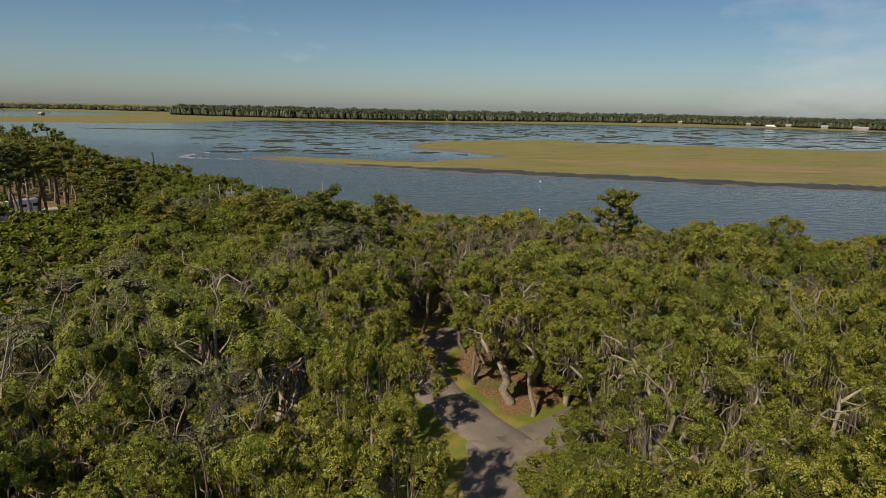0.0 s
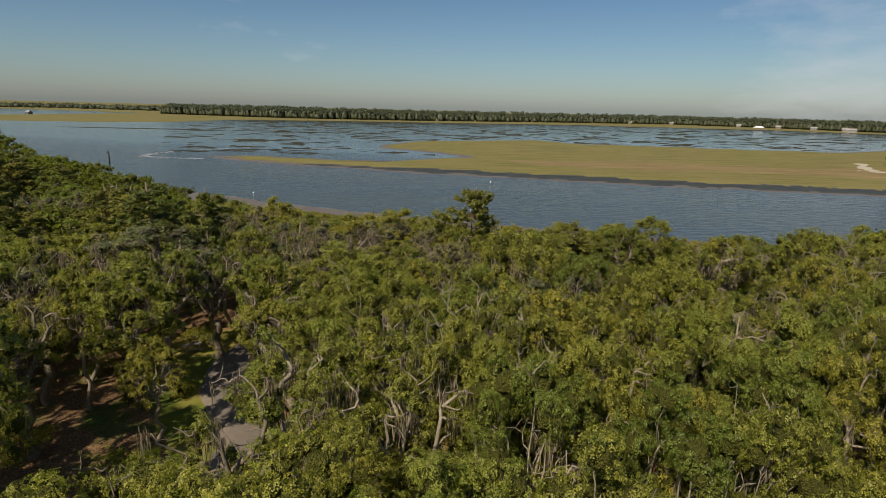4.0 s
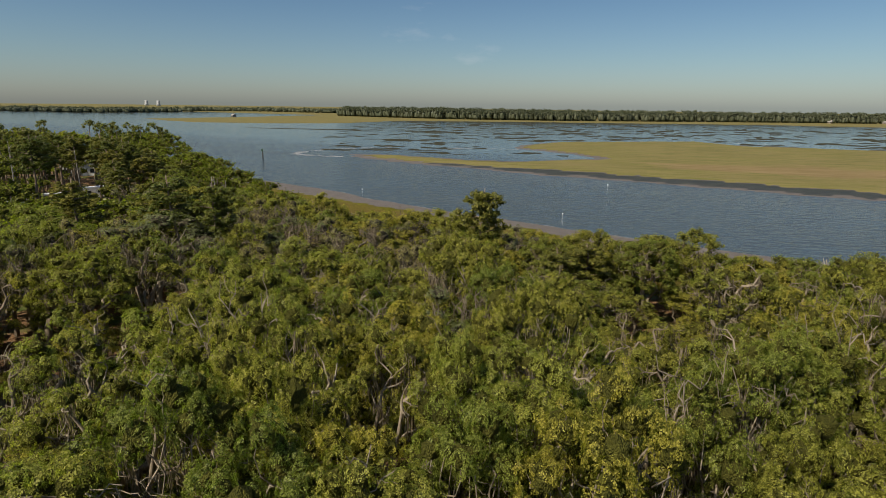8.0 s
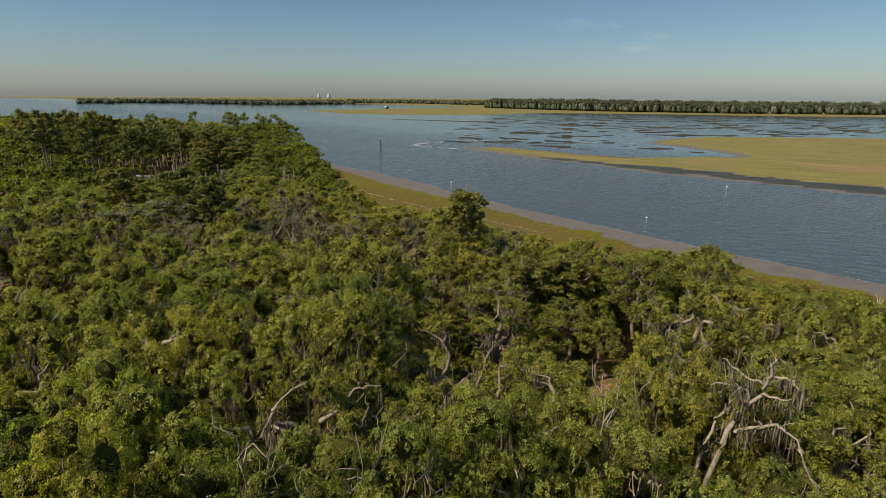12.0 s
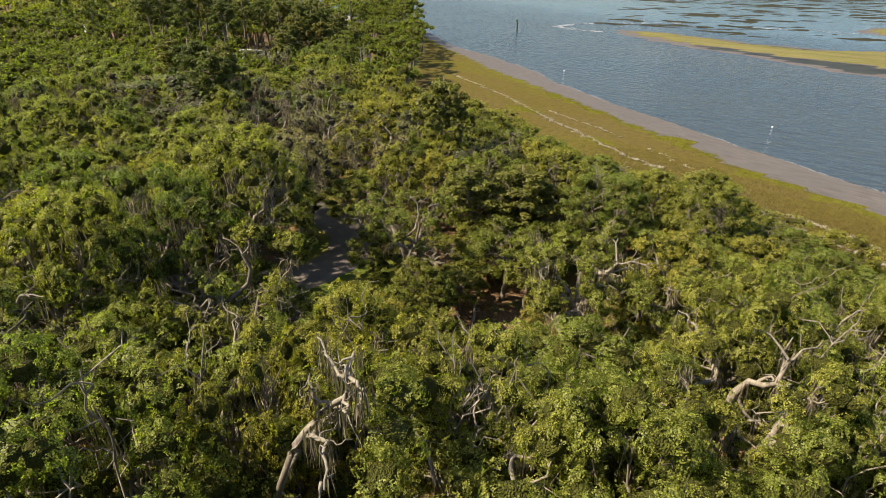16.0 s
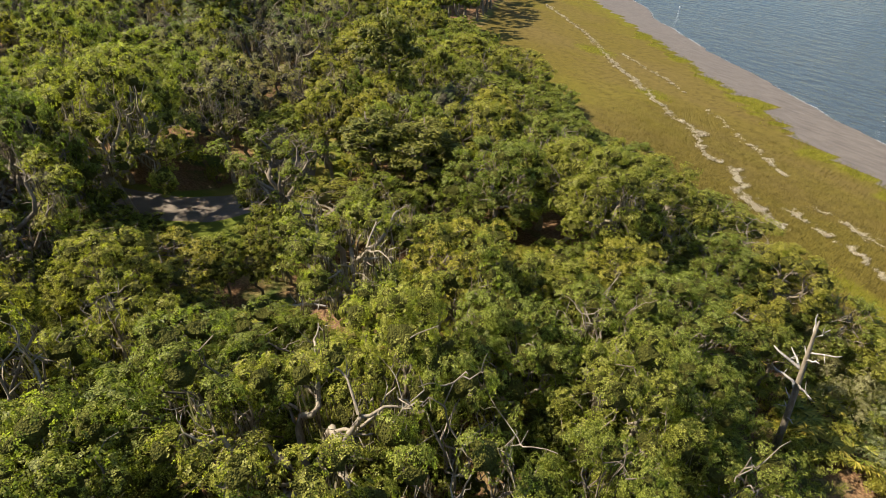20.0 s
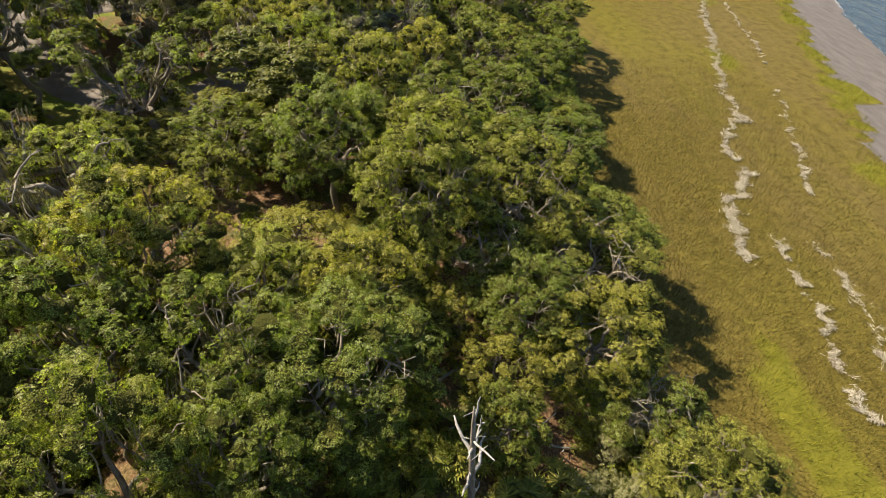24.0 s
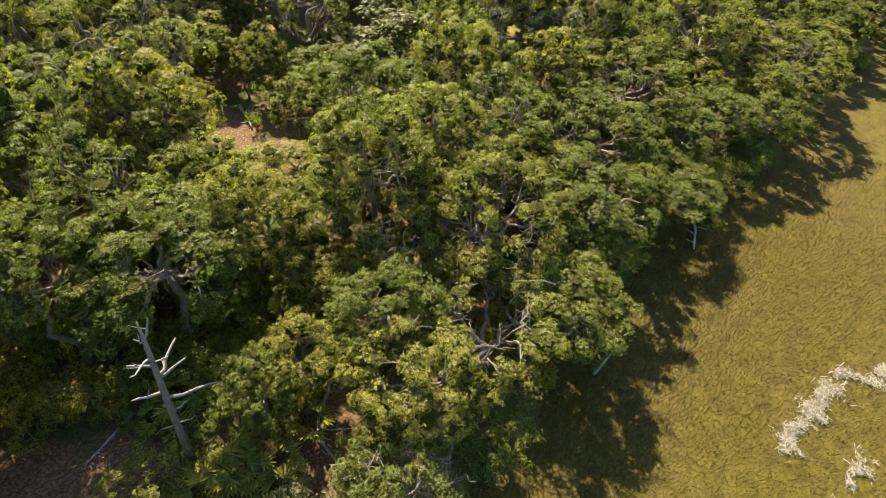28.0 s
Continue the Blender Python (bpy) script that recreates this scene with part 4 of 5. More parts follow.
# crowns seen standing out from the canopy: x, y, crown radius
GROVE_A = [(26, 17, 3), (16, 17, 3), (-7, 18, 3.5), (22, 18, 2.8), (34, 21, 2.6), (12, 20, 3), (30, 21, 2.6), (25, 23, 2.6), (18, 23, 2.7), (-15, 24, 3), (41, 25, 2.6), (36, 25, 2.6), (28, 26, 2.4), (14, 28, 2.6), (32, 28, 2.5), (39, 29, 2.7), (35, 30, 2.4), (44, 30, 2.4), (20, 31, 2.8), (24, 32, 2.5), (-9, 31, 3.5), (47, 33, 2.5), (37, 34, 2.5), (49, 36, 2.6), (-4, 35, 3.2), (42, 36, 2.6)]
GROVE_B = [(15, 35, 3.9), (48, 40, 2.6), (-7, 40, 2.7), (37, 40, 3.3), (42, 41, 2.4), (17, 41, 3.0), (24, 43, 3.6), (44, 46, 2.6), (34, 46, 3.2), (54, 47, 2.7), (-4, 46, 3.0), (40, 50, 2.8), (50, 50, 2.6), (56, 51, 2.5), (-5, 52, 3.1), (12, 55, 4.6), (49, 54, 2.6), (60, 55, 3.0), (-26, 57, 5.1), (37, 58, 3.3), (45, 59, 3.0), (-10, 60, 4.8), (54, 60, 2.5), (67, 62, 2.5), (62, 62, 2.5), (45, 64, 3.6)]
GROVE_C = [(35, 66, 3.6), (52, 65, 2.6), (62, 67, 2.6), (56, 68, 2.8), (67, 69, 2.4), (51, 69, 2.5), (21, 72, 4.6), (62, 72, 2.4), (52, 74, 2.8), (3, 73, 5.2), (57, 73, 2.4), (46, 76, 2.9), (-22, 76, 5.6), (39, 78, 2.8), (12, 80, 5.0), (52, 81, 2.7), (42, 83, 2.9), (30, 83, 3.5), (49, 87, 3.3), (36, 88, 3.4), (28, 88, 3.8), (55, 90, 2.9), (43, 91, 3.0), (60, 89, 2.4), (30, 93, 2.6), (12, 98, 4.2)]
# bare ground, plus spots cleared for the camera's sight of snag and lane
BARE_AND_SIGHT_GAPS = [(56.4, 42.6, 1.8), (55.9, 51.6, 0.4), (53.2, 49.0, 0.7), (46.9, 48.0, 1.0), (51.4, 48.6, 1.0), (48.9, 53.4, 0.7), (67.5, 81.4, 3.4), (70.4, 78.4, 4.4), (68.9, 85.4, 3.4), (72.9, 81.4, 3), (65.4, 85.9, 2.4), (71.4, 88.4, 3), (59.7, 81.0, 1.8), (45.4, 71.4, 1.6), (15.5, 24.5, 1.4), (11, 31, 1.8)]
CLEAR = [(-7.5, 35, 3.2), (-11, 42.5, 3.0), (-5, 46, 3.0), (-14, 36.5, 2.4), (-4, 30, 2.6), (59.6, 81.4, 2.6), (69.4, 78.4, 4.2), (65.9, 82.4, 2.6), (41.9, 63.4, 2.4), (40.4, 73.4, 2.0), (38, 77, 1.5), (31.5, 60.5, 3.0), (44.9, 71.4, 2.0), (63.9, 85.9, 2.6), (60.9, 85.9, 2.0), (36.5, 35, 2.0), (-1, 44, 3.4), (2, 37, 3.6), (-3, 58, 3.6), (48.4, 73.4, 1.6), (53.9, 79.4, 1.6)]
road_gap = lambda x, y: float(min(along(LOOP, np.array(x), np.array(y)), along(LANE, np.array(x), np.array(y))))


def crown_top(x, y):
    """Height of the canopy: low at the marsh edge, rising inland, lower over the camp."""
    top = float(np.interp(forest_y(x) - y, (0, 4, 8, 13, 25, 40, 60, 85), (7.0, 7.8, 9.2, 11.8, 14.0, 16.8, 17.8, 18.3)))
    camp = 2.6 * float(np.clip((42 - x) / 28, 0, 1) * step01(np.array(y), 32, 46) * step01(np.array(forest_y(x) - y), 14, 30))
    return top - camp - 3.6 * math.exp(-((x - 35) ** 2 + (y - 67) ** 2) / 60) + 2.2 * math.exp(-((x - 47) ** 2 + (y - 81) ** 2) / 55) + 0.8 * float(wavy(np.array(x), np.array(y), 35, 0.4))


def lane_view(x, y, r):
    """Wedge kept free of trees so that the camera sees the camp lane and its lawn."""
    lo = 1.7 - 0.095 * (y - 1.9)
    hi = 1.7 + (0.225 if y < 44 else 0.03) * (y - 1.9)
    return 9 < y < 61 and lo - 0.2 * r < x < hi + 0.3 * r


VETERANS = [(-9, 39, 0, 13), (-12.5, 47, 2, 13), (-16, 42, 0, 13), (8.6, 47.5, 1, 12), (48.8, 41.8, 1, 13.5), (43.6, 37, 0, 13), (43, 46.5, 0, 12), (31, 43, 2, 13), (-2, 57, 0, 12), (2, 67, 2, 12), (-8, 70, 2, 12.5), (-7, 80, 2, 12), (10, 70.5, 2, 12), (-15, 56, 2, 13), (-23, 54, 0, 13), (22.5, 70, 2, 10.5), (35.5, 62.5, 0, 10), (14, 30, 3, 14), (38, 35.5, 3, 14), (20, 49, 1, 12), (27, 37, 3, 14), (-37, 88, 2, 12), (0.5, 73.5, 0, 11.5), (53.2, 62.5, 3, 12), (58.5, 66, 1, 11.5), (64.5, 58, 3, 13), (30.5, 30, 1, 14.5), (20, 26, 1, 14.5), (13.2, 22.5, 0, 14), (60.3, 45.2, 1, 13.0), (29.5, 80, 2, 10), (18, 77, 2, 10.5)]
rng0 = np.random.default_rng(5)
# open spot and camera position; crowns along the line between are lowered
SIGHT = [((7.5, 39), (10.9, 1.7)), ((5, 41), (30.7, 3.2)), ((6.5, 37.5), (30.7, 3.2)), ((-5.4, 41.1), (30.7, 3.2)), ((32, 60.5), (71.2, 42.1)), ((31.5, 58.5), (71.2, 42.1)), ((43.5, 65.5), (69, 37.6)), ((40.2, 74), (73.3, 46.8)), ((46, 61), (73.3, 46.8)), ((59, 80.2), (75.3, 82.8)), ((46.5, 70), (75.3, 82.8)), ((27.8, 62), (73.1, 92)), ((31, 59.5), (57, 19.5)), ((37.7, 66.8), (53.2, 16)), ((-92, 129), (1.7, 1.9)), ((-95, 133), (1.7, 1.9)), ((-92, 122), (49, 12.6)), ((-141, 167), (49, 12.6))]


def open_below(x, y, r):
    """How high a crown may stand and still let the camera see over it to open ground."""
    best = 99.0
    for (ax, ay), (bx, by) in SIGHT:
        d = math.hypot(bx - ax, by - ay)
        u = ((x - ax) * (bx - ax) + (y - ay) * (by - ay)) / d
        if 0 < u < d and abs((x - ax) * (by - ay) - (y - ay) * (bx - ax)) / d < (0.75 * r + 0.7 if u < 20 else 0.55 * r + 0.3):
            best = min(best, 1.8 + 25.5 * u / d)
    return best


spots = [(x, y, r * (1.45 if r >= 3.2 else 1.18), True) for x, y, r in GROVE_A + GROVE_B + GROVE_C if not lane_view(x, y, r) and all(math.hypot(x - a, y - b) > c + 0.5 * r for a, b, c in BARE_AND_SIGHT_GAPS) and all(math.hypot(x - a, y - b) > 2.2 + 0.3 * r for a, b, _, _ in VETERANS)]
spots += [(a, b, 2.3, None) for a, b, _, _ in VETERANS]
spots += [(10.2, 33.6, 2.7, True), (0, 40.8, 2.2, None), (7.4, 44.2, 1.9, None)]


def room(x, y, r, k=0.62):
    if lane_view(x, y, r) or road_gap(x, y) < 2.0 + 0.35 * r or y > forest_y(x) - 0.2 * r:
        return False
    if any(math.hypot(x - a, y - b) < 0.75 * c + 0.3 * r for a, b, c in CLEAR):
        return False
    if any(math.hypot(x - a, y - b) < c + 0.8 * r for a, b, c in BARE_AND_SIGHT_GAPS):
        return False
    return all((x - a) ** 2 + (y - b) ** 2 > (k * (r + c)) ** 2 for a, b, c, _ in spots)


for _ in range(500):
    x, y = rng0.uniform(-20, 84), rng0.uniform(13, 96)
    r = rng0.uniform(4.4, 5.8)
    if room(x, y, r, 0.74):
        spots.append((x, y, r, True))
for _ in range(9000):
    x, y = rng0.uniform(-22, 84), rng0.uniform(13, 103)
    r = rng0.uniform(2.3, 3.7)
    if len(spots) < 275 and room(x, y, r, 0.70):
        spots.append((x, y, r, False))

used = set()


def plant(proto, x, y, sxy, sz, turn):
    m = Matrix.LocRotScale((x, y, ground_z(x, y) - 0.05), Euler((0, 0, turn)), (sxy, sxy, sz))
    if proto not in used:
        used.add(proto)
        later.append((proto, m))
        return proto
    return copy_thing(proto, m)


later = []
PALE = [(-36, 88), (1.3, 70.4), (-8, 70), (-6.6, 81.5), (-15, 56), (-8, 58), (-22, 50), (18, 66), (23, 64), (-4, 77), (10, 68), (3, 59), (-6, 73), (-9, 23), (-12, 40), (9, 70), (-21, 32), (5, 62)]
OPEN = [(12, 28), (20, 39), (19, 28), (-3, 38), (12, 35), (18, 32), (26, 25), (48, 44), (41, 35), (43, 28), (51, 36), (62, 52), (48, 40), (51, 66), (61, 57), (66, 62), (47, 56)]
YOUNG = [(18, 44), (-9, 27), (9, 50), (35, 25), (29, 27), (24, 26), (33, 25), (43, 42), (-4, 48), (33, 39), (39, 45), (32, 85), (33, 62), (27, 77), (26, 83), (53, 64), (30, 75), (56, 63), (60, 62), (64, 67)]


def nearest(marks, x, y):
    return min(math.hypot(x - a, y - b) for a, b in marks)


for x, y, k, top in VETERANS:
    high = top + 1.2 - ground_z(x, y)
    tagged(plant(veterans[k], x, y, rng0.uniform(0.95, 1.15), high / 11.5, rng0.uniform(0, 6.28)), group="old oaks")

for x, y, r, seen in spots:
    if seen is None:
        continue
    pick = rng0.uniform()
    tall = min(crown_top(x, y) + rng0.uniform(-1.0, 0.9) - (0 if seen else 1.1), open_below(x, y, r)) - ground_z(x, y)
    if tall < 3.5:
        continue
    if nearest(PALE, x, y) < 3.6:
        pool = mossy
    elif nearest(OPEN, x, y) < 1.9:
        pool = open_oaks
    elif nearest(YOUNG, x, y) < 2.2:
        pool = young_oaks
    elif x < 3 and y < 54 and pick < 0.6:
        pool = veterans[:2] + open_oaks
    elif r > 4.1:
        pool = big_oaks
    elif pick < 0.30:
        pool = open_oaks
    elif pick < 0.40:
        pool = young_oaks
    else:
        pool = light_oaks if x < 22 and y > 52 else oaks
    proto = pool[rng0.integers(len(pool))]
    ob = plant(proto, x, y, r / (5.2 if pool is big_oaks else 4.0 if proto in veterans else 3.2), tall / 12.0, rng0.uniform(0, 6.28))
    tagged(ob, group="oaks of the grove")

# placed and sized to cover the road as the camera sees it
for x, y, r, top in ((0, 40.8, 2.3, 8.8), (13.6, 47.2, 3.3, 11.8), (18.4, 51.2, 3.2, 12.2), (12.9, 39.6, 3.0, 12.6), (10.2, 45.2, 2.8, 11.8), (6.0, 51.6, 2.8, 11.2), (11.5, 51.0, 3.2, 11.6), (25.7, 65, 3.0, 8.2), (20.5, 62, 2.6, 8.5)):
    tagged(plant(oaks[1], x, y, r / 3.2, top / 12.0, x), "low green oak beside the camp road", group="oaks of the grove")
for i, (x, y, r, top) in enumerate(((-58, 117, 5.5, 13.2), (-51, 111, 5.8, 12.6), (-45, 103, 5.2, 12.2), (-38, 98, 5.0, 12.6), (-30, 94, 5.4, 12.8), (-21, 90, 5.2, 13.4), (-13, 88, 5.0, 13.4), (-5, 92, 4.8, 12.6))):
    tagged(plant(big_oaks[i % 5], x, y, r / 5.2, (top - ground_z(x, y)) / 12.0, 1.7 * i), group="oaks of the grove")
plant(lone, 25.3, 76.0, 1.0, 1.0, 0.6)
PINES = [(-30, 68, 17), (-14.5, 70, 16.8), (-9.9, 64.8, 18.8), (-5.2, 64.6, 18.2), (-18.8, 71.7, 17.3), (-57, 119, 14.0), (-87, 119, 19), (-85, 126, 19.5), (-83, 121, 18.5), (-80, 112, 19.5), (-76, 117, 19.5), (-79, 124, 18.5), (-72, 113, 19), (-74, 121, 18), (-67, 113, 17.5), (-63, 107, 16.8), (-59, 104, 15.5), (-68, 122, 16.5), (-64, 118, 16), (-90, 113, 19.5), (-83, 115, 19.5), (-77, 121, 19), (-70, 117, 18.3), (-66, 109, 17.2), (-93, 119, 19.5), (-61, 112, 15.5), (-57, 100, 14.5), (-97, 121, 19.5), (-72, 86, 23), (-80, 90, 24), (-88, 84, 24), (-92, 96, 24), (-100, 88, 24), (-78, 79, 23), (-106, 100, 23.5), (-113, 90, 24), (-66, 91, 21), (-97, 103, 22.5), (-120, 104, 23.5), (-84, 103, 21.5), (40, 74, 12), (36, 71, 12)]
for i, (x, y, top) in enumerate(PINES):
    ob = plant(pines[i % 3], x, y, rng0.uniform(0.95, 1.3), (top - ground_z(x, y)) / 20.0, rng0.uniform(0, 6.28))
    tagged(ob, group="pines")

dead_pine = thing("dead_pine", Matrix(), "leafless bleached pine pole with a few broken stubs", "dead tree", "dead pines")
dp = np.random.default_rng(77)
part("trunk", Shape().tube(bend((0, 0, -0.3), (0.3, 0.1, 10), dp, 0.02, 6), [0.2, 0.17, 0.15, 0.13, 0.1, 0.08, 0.03], 7).mesh("trunk", BARK_GREY, True), dead_pine)
for k in range(7):
    a, z = k * 2.1, 4.5 + 0.75 * k
    part("stub", Shape().tube(bend((0.03 * z, 0.01 * z, z), (0.03 * z + (1.5 - 0.12 * k) * math.cos(a), (1.5 - 0.12 * k) * math.sin(a), z + 0.7), dp, 0.15, 3), [0.05, 0.04, 0.03, 0.01], 4).mesh("stub", BARK_GREY, True), dead_pine)
for x, y, top in ((-43.5, 113, 11.5), (-40.2, 110.5, 12), (-38.6, 111.5, 11.2), (-80, 97, 19), (-77, 110, 17)):
    plant(dead_pine, x, y, 1.0, (top - ground_z(x, y)) / 10.0, x)

n_us = 0
for _ in range(4000):
    x, y = rng0.uniform(30, 82), rng0.uniform(40, 96)
    r = rng0.uniform(1.5, 2.4)
    if n_us < 70 and road_gap(x, y) > 5 and y < forest_y(x) - 0.5 and all(math.hypot(x - a, y - b) > c + 0.5 for a, b, c in BARE_AND_SIGHT_GAPS) and all((x - a) ** 2 + (y - b) ** 2 > (0.75 * c + 0.3) ** 2 for a, b, c, _ in spots):
        spots.append((x, y, r * 0.8, False))
        ob = plant(light_oaks[rng0.integers(4)], x, y, r / 3.2, rng0.uniform(4.5, 7.0) / 12.0, rng0.uniform(0, 6.28))
        tagged(ob, "small understory oak filling a gap", group="understory oaks")
        n_us += 1

shrubs = [make_shrub(200), make_shrub(201, 1.3, 360, LEAF_YELLOW, "low yellow-green shrub on the forest floor"), make_shrub(202, 0.9)]
n_sh = 0
for _ in range(2000):
    x, y = rng0.uniform(-22, 80), rng0.uniform(18, 95)
    if n_sh < 170 and road_gap(x, y) > 3.5 and y < forest_y(x) - 1 and rng0.uniform() < 0.25 + 0.75 * (x > 45 and y > 55 or x < 2):
        plant(shrubs[rng0.integers(3)], x, y, rng0.uniform(0.6, 1.3), rng0.uniform(0.6, 1.3), rng0.uniform(0, 6.28))["group"] = "shrubs"
        n_sh += 1
for i in range(70):
    x = rng0.uniform(-10, 80)
    y = forest_y(x) - rng0.uniform(-0.5, 5.0)
    plant(shrubs[rng0.integers(3)], x, y, rng0.uniform(0.8, 1.7), rng0.uniform(0.7, 1.5), rng0.uniform(0, 6.28))["group"] = "shrubs"
cedar = make_shrub(203, 2.0, 900, LEAF_GREY, "wind-bent grey-green shrub at the marsh edge")
for x, y, k in ((65.3, 89.3, 1.0), (63.7, 90.6, 1.1), (66.6, 87.6, 0.8), (67.6, 90.8, 0.9), (70.3, 85.8, 1.0)):
    plant(cedar, x, y, k, k * 1.1, x * 3.1)["group"] = "edge shrubs"
for i in range(64):
    x, y = rng0.uniform(55, 70), rng0.uniform(69, 80.5)
    if math.hypot(x - 70.2, y - 78.4) > 2.6 and math.hypot(x - 59.6, y - 81) > 1.6:
        plant(shrubs[(0, 2, 0)[i % 3]], x, y, rng0.uniform(0.9, 1.5), rng0.uniform(0.9, 1.9), 1.3 * i)["group"] = "shrubs"
for i in range(0, 26, 2):
    a = i * 2.4
    x, y = 65.5 + (0.9 + 0.17 * i) * math.cos(a), 82.2 + (0.7 + 0.12 * i) * math.sin(a)
    if math.hypot(x - 69.4, y - 78.6) > 2.0:
        plant(shrubs[(i // 2) % 3], x, y, rng0.uniform(0.5, 0.8), rng0.uniform(0.5, 0.9), a)["group"] = "shrubs"
palms = [make_palmetto(300), make_palmetto(301, 11)]
for i in range(0, 46, 2):
    a = i * 2.399
    rr = 0.9 * math.sqrt(i)
    x, y = (63.8 + rr * math.cos(a), 81.1 + rr * 0.8 * math.sin(a)) if i < 28 else (66.3 + 0.6 * (i - 28) ** 0.5 * math.cos(a) * 2, 84.8 + 1.2 * math.sin(a))
    if math.hypot(x - 66.8, y - 81.4) > 0.9 and math.hypot(x - 69.4, y - 78.6) > 2.6:
        plant(palms[i % 2], x, y, rng0.uniform(0.8, 1.25), rng0.uniform(0.8, 1.2), a)["group"] = "palmettos"


# ---------- woods that stand further off ----------
def build_woods(name, places, label, leaf, per, foliage, seed, flat=0.62):
    """Many far trees in one: leafy lobes, with their trunks."""
    rng = np.random.default_rng(seed)
    cs, ns, s, core = [], [], Shape(), Shape()
    for x, y, r, top in places:
        base = ground_z(x, y)
        lobes = lobes_of(rng, r, top - base, 13 if name == "woodland" else 9, flat)
        if name != "far_woods":
            s.tube(bend((x, y, base - 0.2), (x + rng.normal() * 0.6, y + rng.normal() * 0.6, top - 1.2), rng, 0.06, 3), [0.3, 0.24, 0.2, 0.1], 5, False)
        if name == "far_woods":
            core.add(SMALL_V * (1 + rng.uniform(-0.15, 0.15, (len(SMALL_V), 1))) * (0.75 * r, 0.75 * r, 0.44 * (top - base)) + (x, y, base + 0.40 * (top - base)), SMALL_F)
        for p, l in lobes:
            w = SMALL_V * (1 + rng.uniform(-0.2, 0.2, (len(SMALL_V), 1))) * (1, 1, 0.72) * l * (1.5 if name == "far_woods" else 0.72)
            core.add(w + p + (x, y, base - (1.5 if name == "far_woods" else 0)), SMALL_F)
            c, n = lobe_leaves(rng, p + (x, y, base), l * 1.1, per // 9, leaf)
            cs.append(c), ns.append(n)
    c, n = np.concatenate(cs), np.concatenate(ns)
    ob = thing(name, Matrix(), label, "woods", kind="stuff")
    part("foliage", quads_mesh("foliage", leaf_quads(rng, c, n, leaf, leaf * 0.7), foliage), ob)
    if core.v:
        part("inner_foliage", core.mesh("inner_foliage", FAR_HAZED_PINE if name == "far_woods" else SHADED_CORE), ob)
    if s.v:
        part("trunks", s.mesh("trunks", BARK), ob)


more = []
for _ in range(12000):
    x, y = rng0.uniform(-150, 130), rng0.uniform(8, 215)
    if -22 < x < 85 and 12 < y < 104:
        continue
    r = rng0.uniform(3.0, 4.8)
    if y > forest_y(x) - 1.5 or y < 14 + 0.1 * abs(x) or -102 < x < -62 and 86 < y < 142 and y > 56 - x * 0.55 or math.hypot(x + 141, y - 167) < 9 or math.hypot(x + 222, y - 86) < 10 or math.hypot(x + 41, y - 111) < 5 or road_gap(x, y) < 4:
        continue
    if all((x - a) ** 2 + (y - b) ** 2 > (0.5 * (r + c)) ** 2 for a, b, c, _ in more) and open_below(x, y, r) > 9:
        tall = (crown_top(x, y) if x > -20 else 11.8 + 3.5 * step01(np.array(-x), 95, 120) - 2.5 * math.exp(-((x + 38) ** 2 + (y - 105) ** 2) / 200)) + rng0.uniform(-1.8, 0.8)
        more.append((x, y, r, min(tall, 17.0, open_below(x, y, r))))
build_woods("woodland", more, "mixed oak woodland spreading back from the grove", 0.36, 330, LEAF_FAR, 7)

back = [(x + rng0.normal() * 4, y + rng0.normal() * 4, rng0.uniform(5.5, 8), rng0.uniform(12, 16)) for x in range(-430, -145, 13) for y in range(-20, 220, 13) if y < forest_y(x) - 8]
build_woods("back_woods", back, "woods reaching back over the point", 0.95, 110, LEAF_FAR, 17)

tall_woods = [(x + rng0.normal() * 2, y + rng0.normal() * 2, 2.6, rng0.uniform(16.0, 20.5)) for x in range(-190, -105, 8) for y in range(75, 200, 11) if y < forest_y(x) - 6 and math.hypot(x + 141, y - 167) > 13 and abs(x + 115 + 1.2 * (y - 145)) > 9 and rng0.uniform() < 0.62]
build_woods("pine_woods", tall_woods, "tall dark pines rising over the point", 0.45, 320, NEEDLES, 8, 1.4)

far = []
edge = np.array([(-560, 1225), (-400, 1160), (-254, 1115), (-38, 1145), (291, 1305), (594, 1400), (780, 1230), (900, 1060), (1100, 1010), (1700, 900)], float)
for i in range(640):
    u = i / 639 * (len(edge) - 1)
    k = min(int(u), len(edge) - 2)
    p = edge[k] + (edge[k + 1] - edge[k]) * (u - k)
    for row in range(3):
        far.append((p[0] + rng0.normal() * 4, p[1] + row * 14 + rng0.normal() * 5 + 10, rng0.uniform(4.0, 8), rng0.uniform(13.5, 20) + row * 1.6))
for i in range(700):
    a = radians(-62 + 124 * i / 699)
    d = 1850 + 140 * math.sin(i * 0.05) + rng0.normal() * 40
    far.append((d * math.sin(a), d * math.cos(a), rng0.uniform(9, 13), rng0.uniform(11, 15)))
build_woods("far_woods", far, "dark low tree line on the far bank", 1.5, 54, FAR_HAZED_PINE, 9)

islet = [(x + rng0.normal() * 2, 333 - 0.25 * (x - 290) + rng0.normal() * 6, rng0.uniform(2.6, 4.2), rng0.uniform(4.5, 7.5)) for x in np.arange(292, 372, 1.7)]
build_woods("island_thicket", islet, "dense low thicket of bushes and small palms on the marsh island", 0.5, 240, LEAF_FAR, 12)


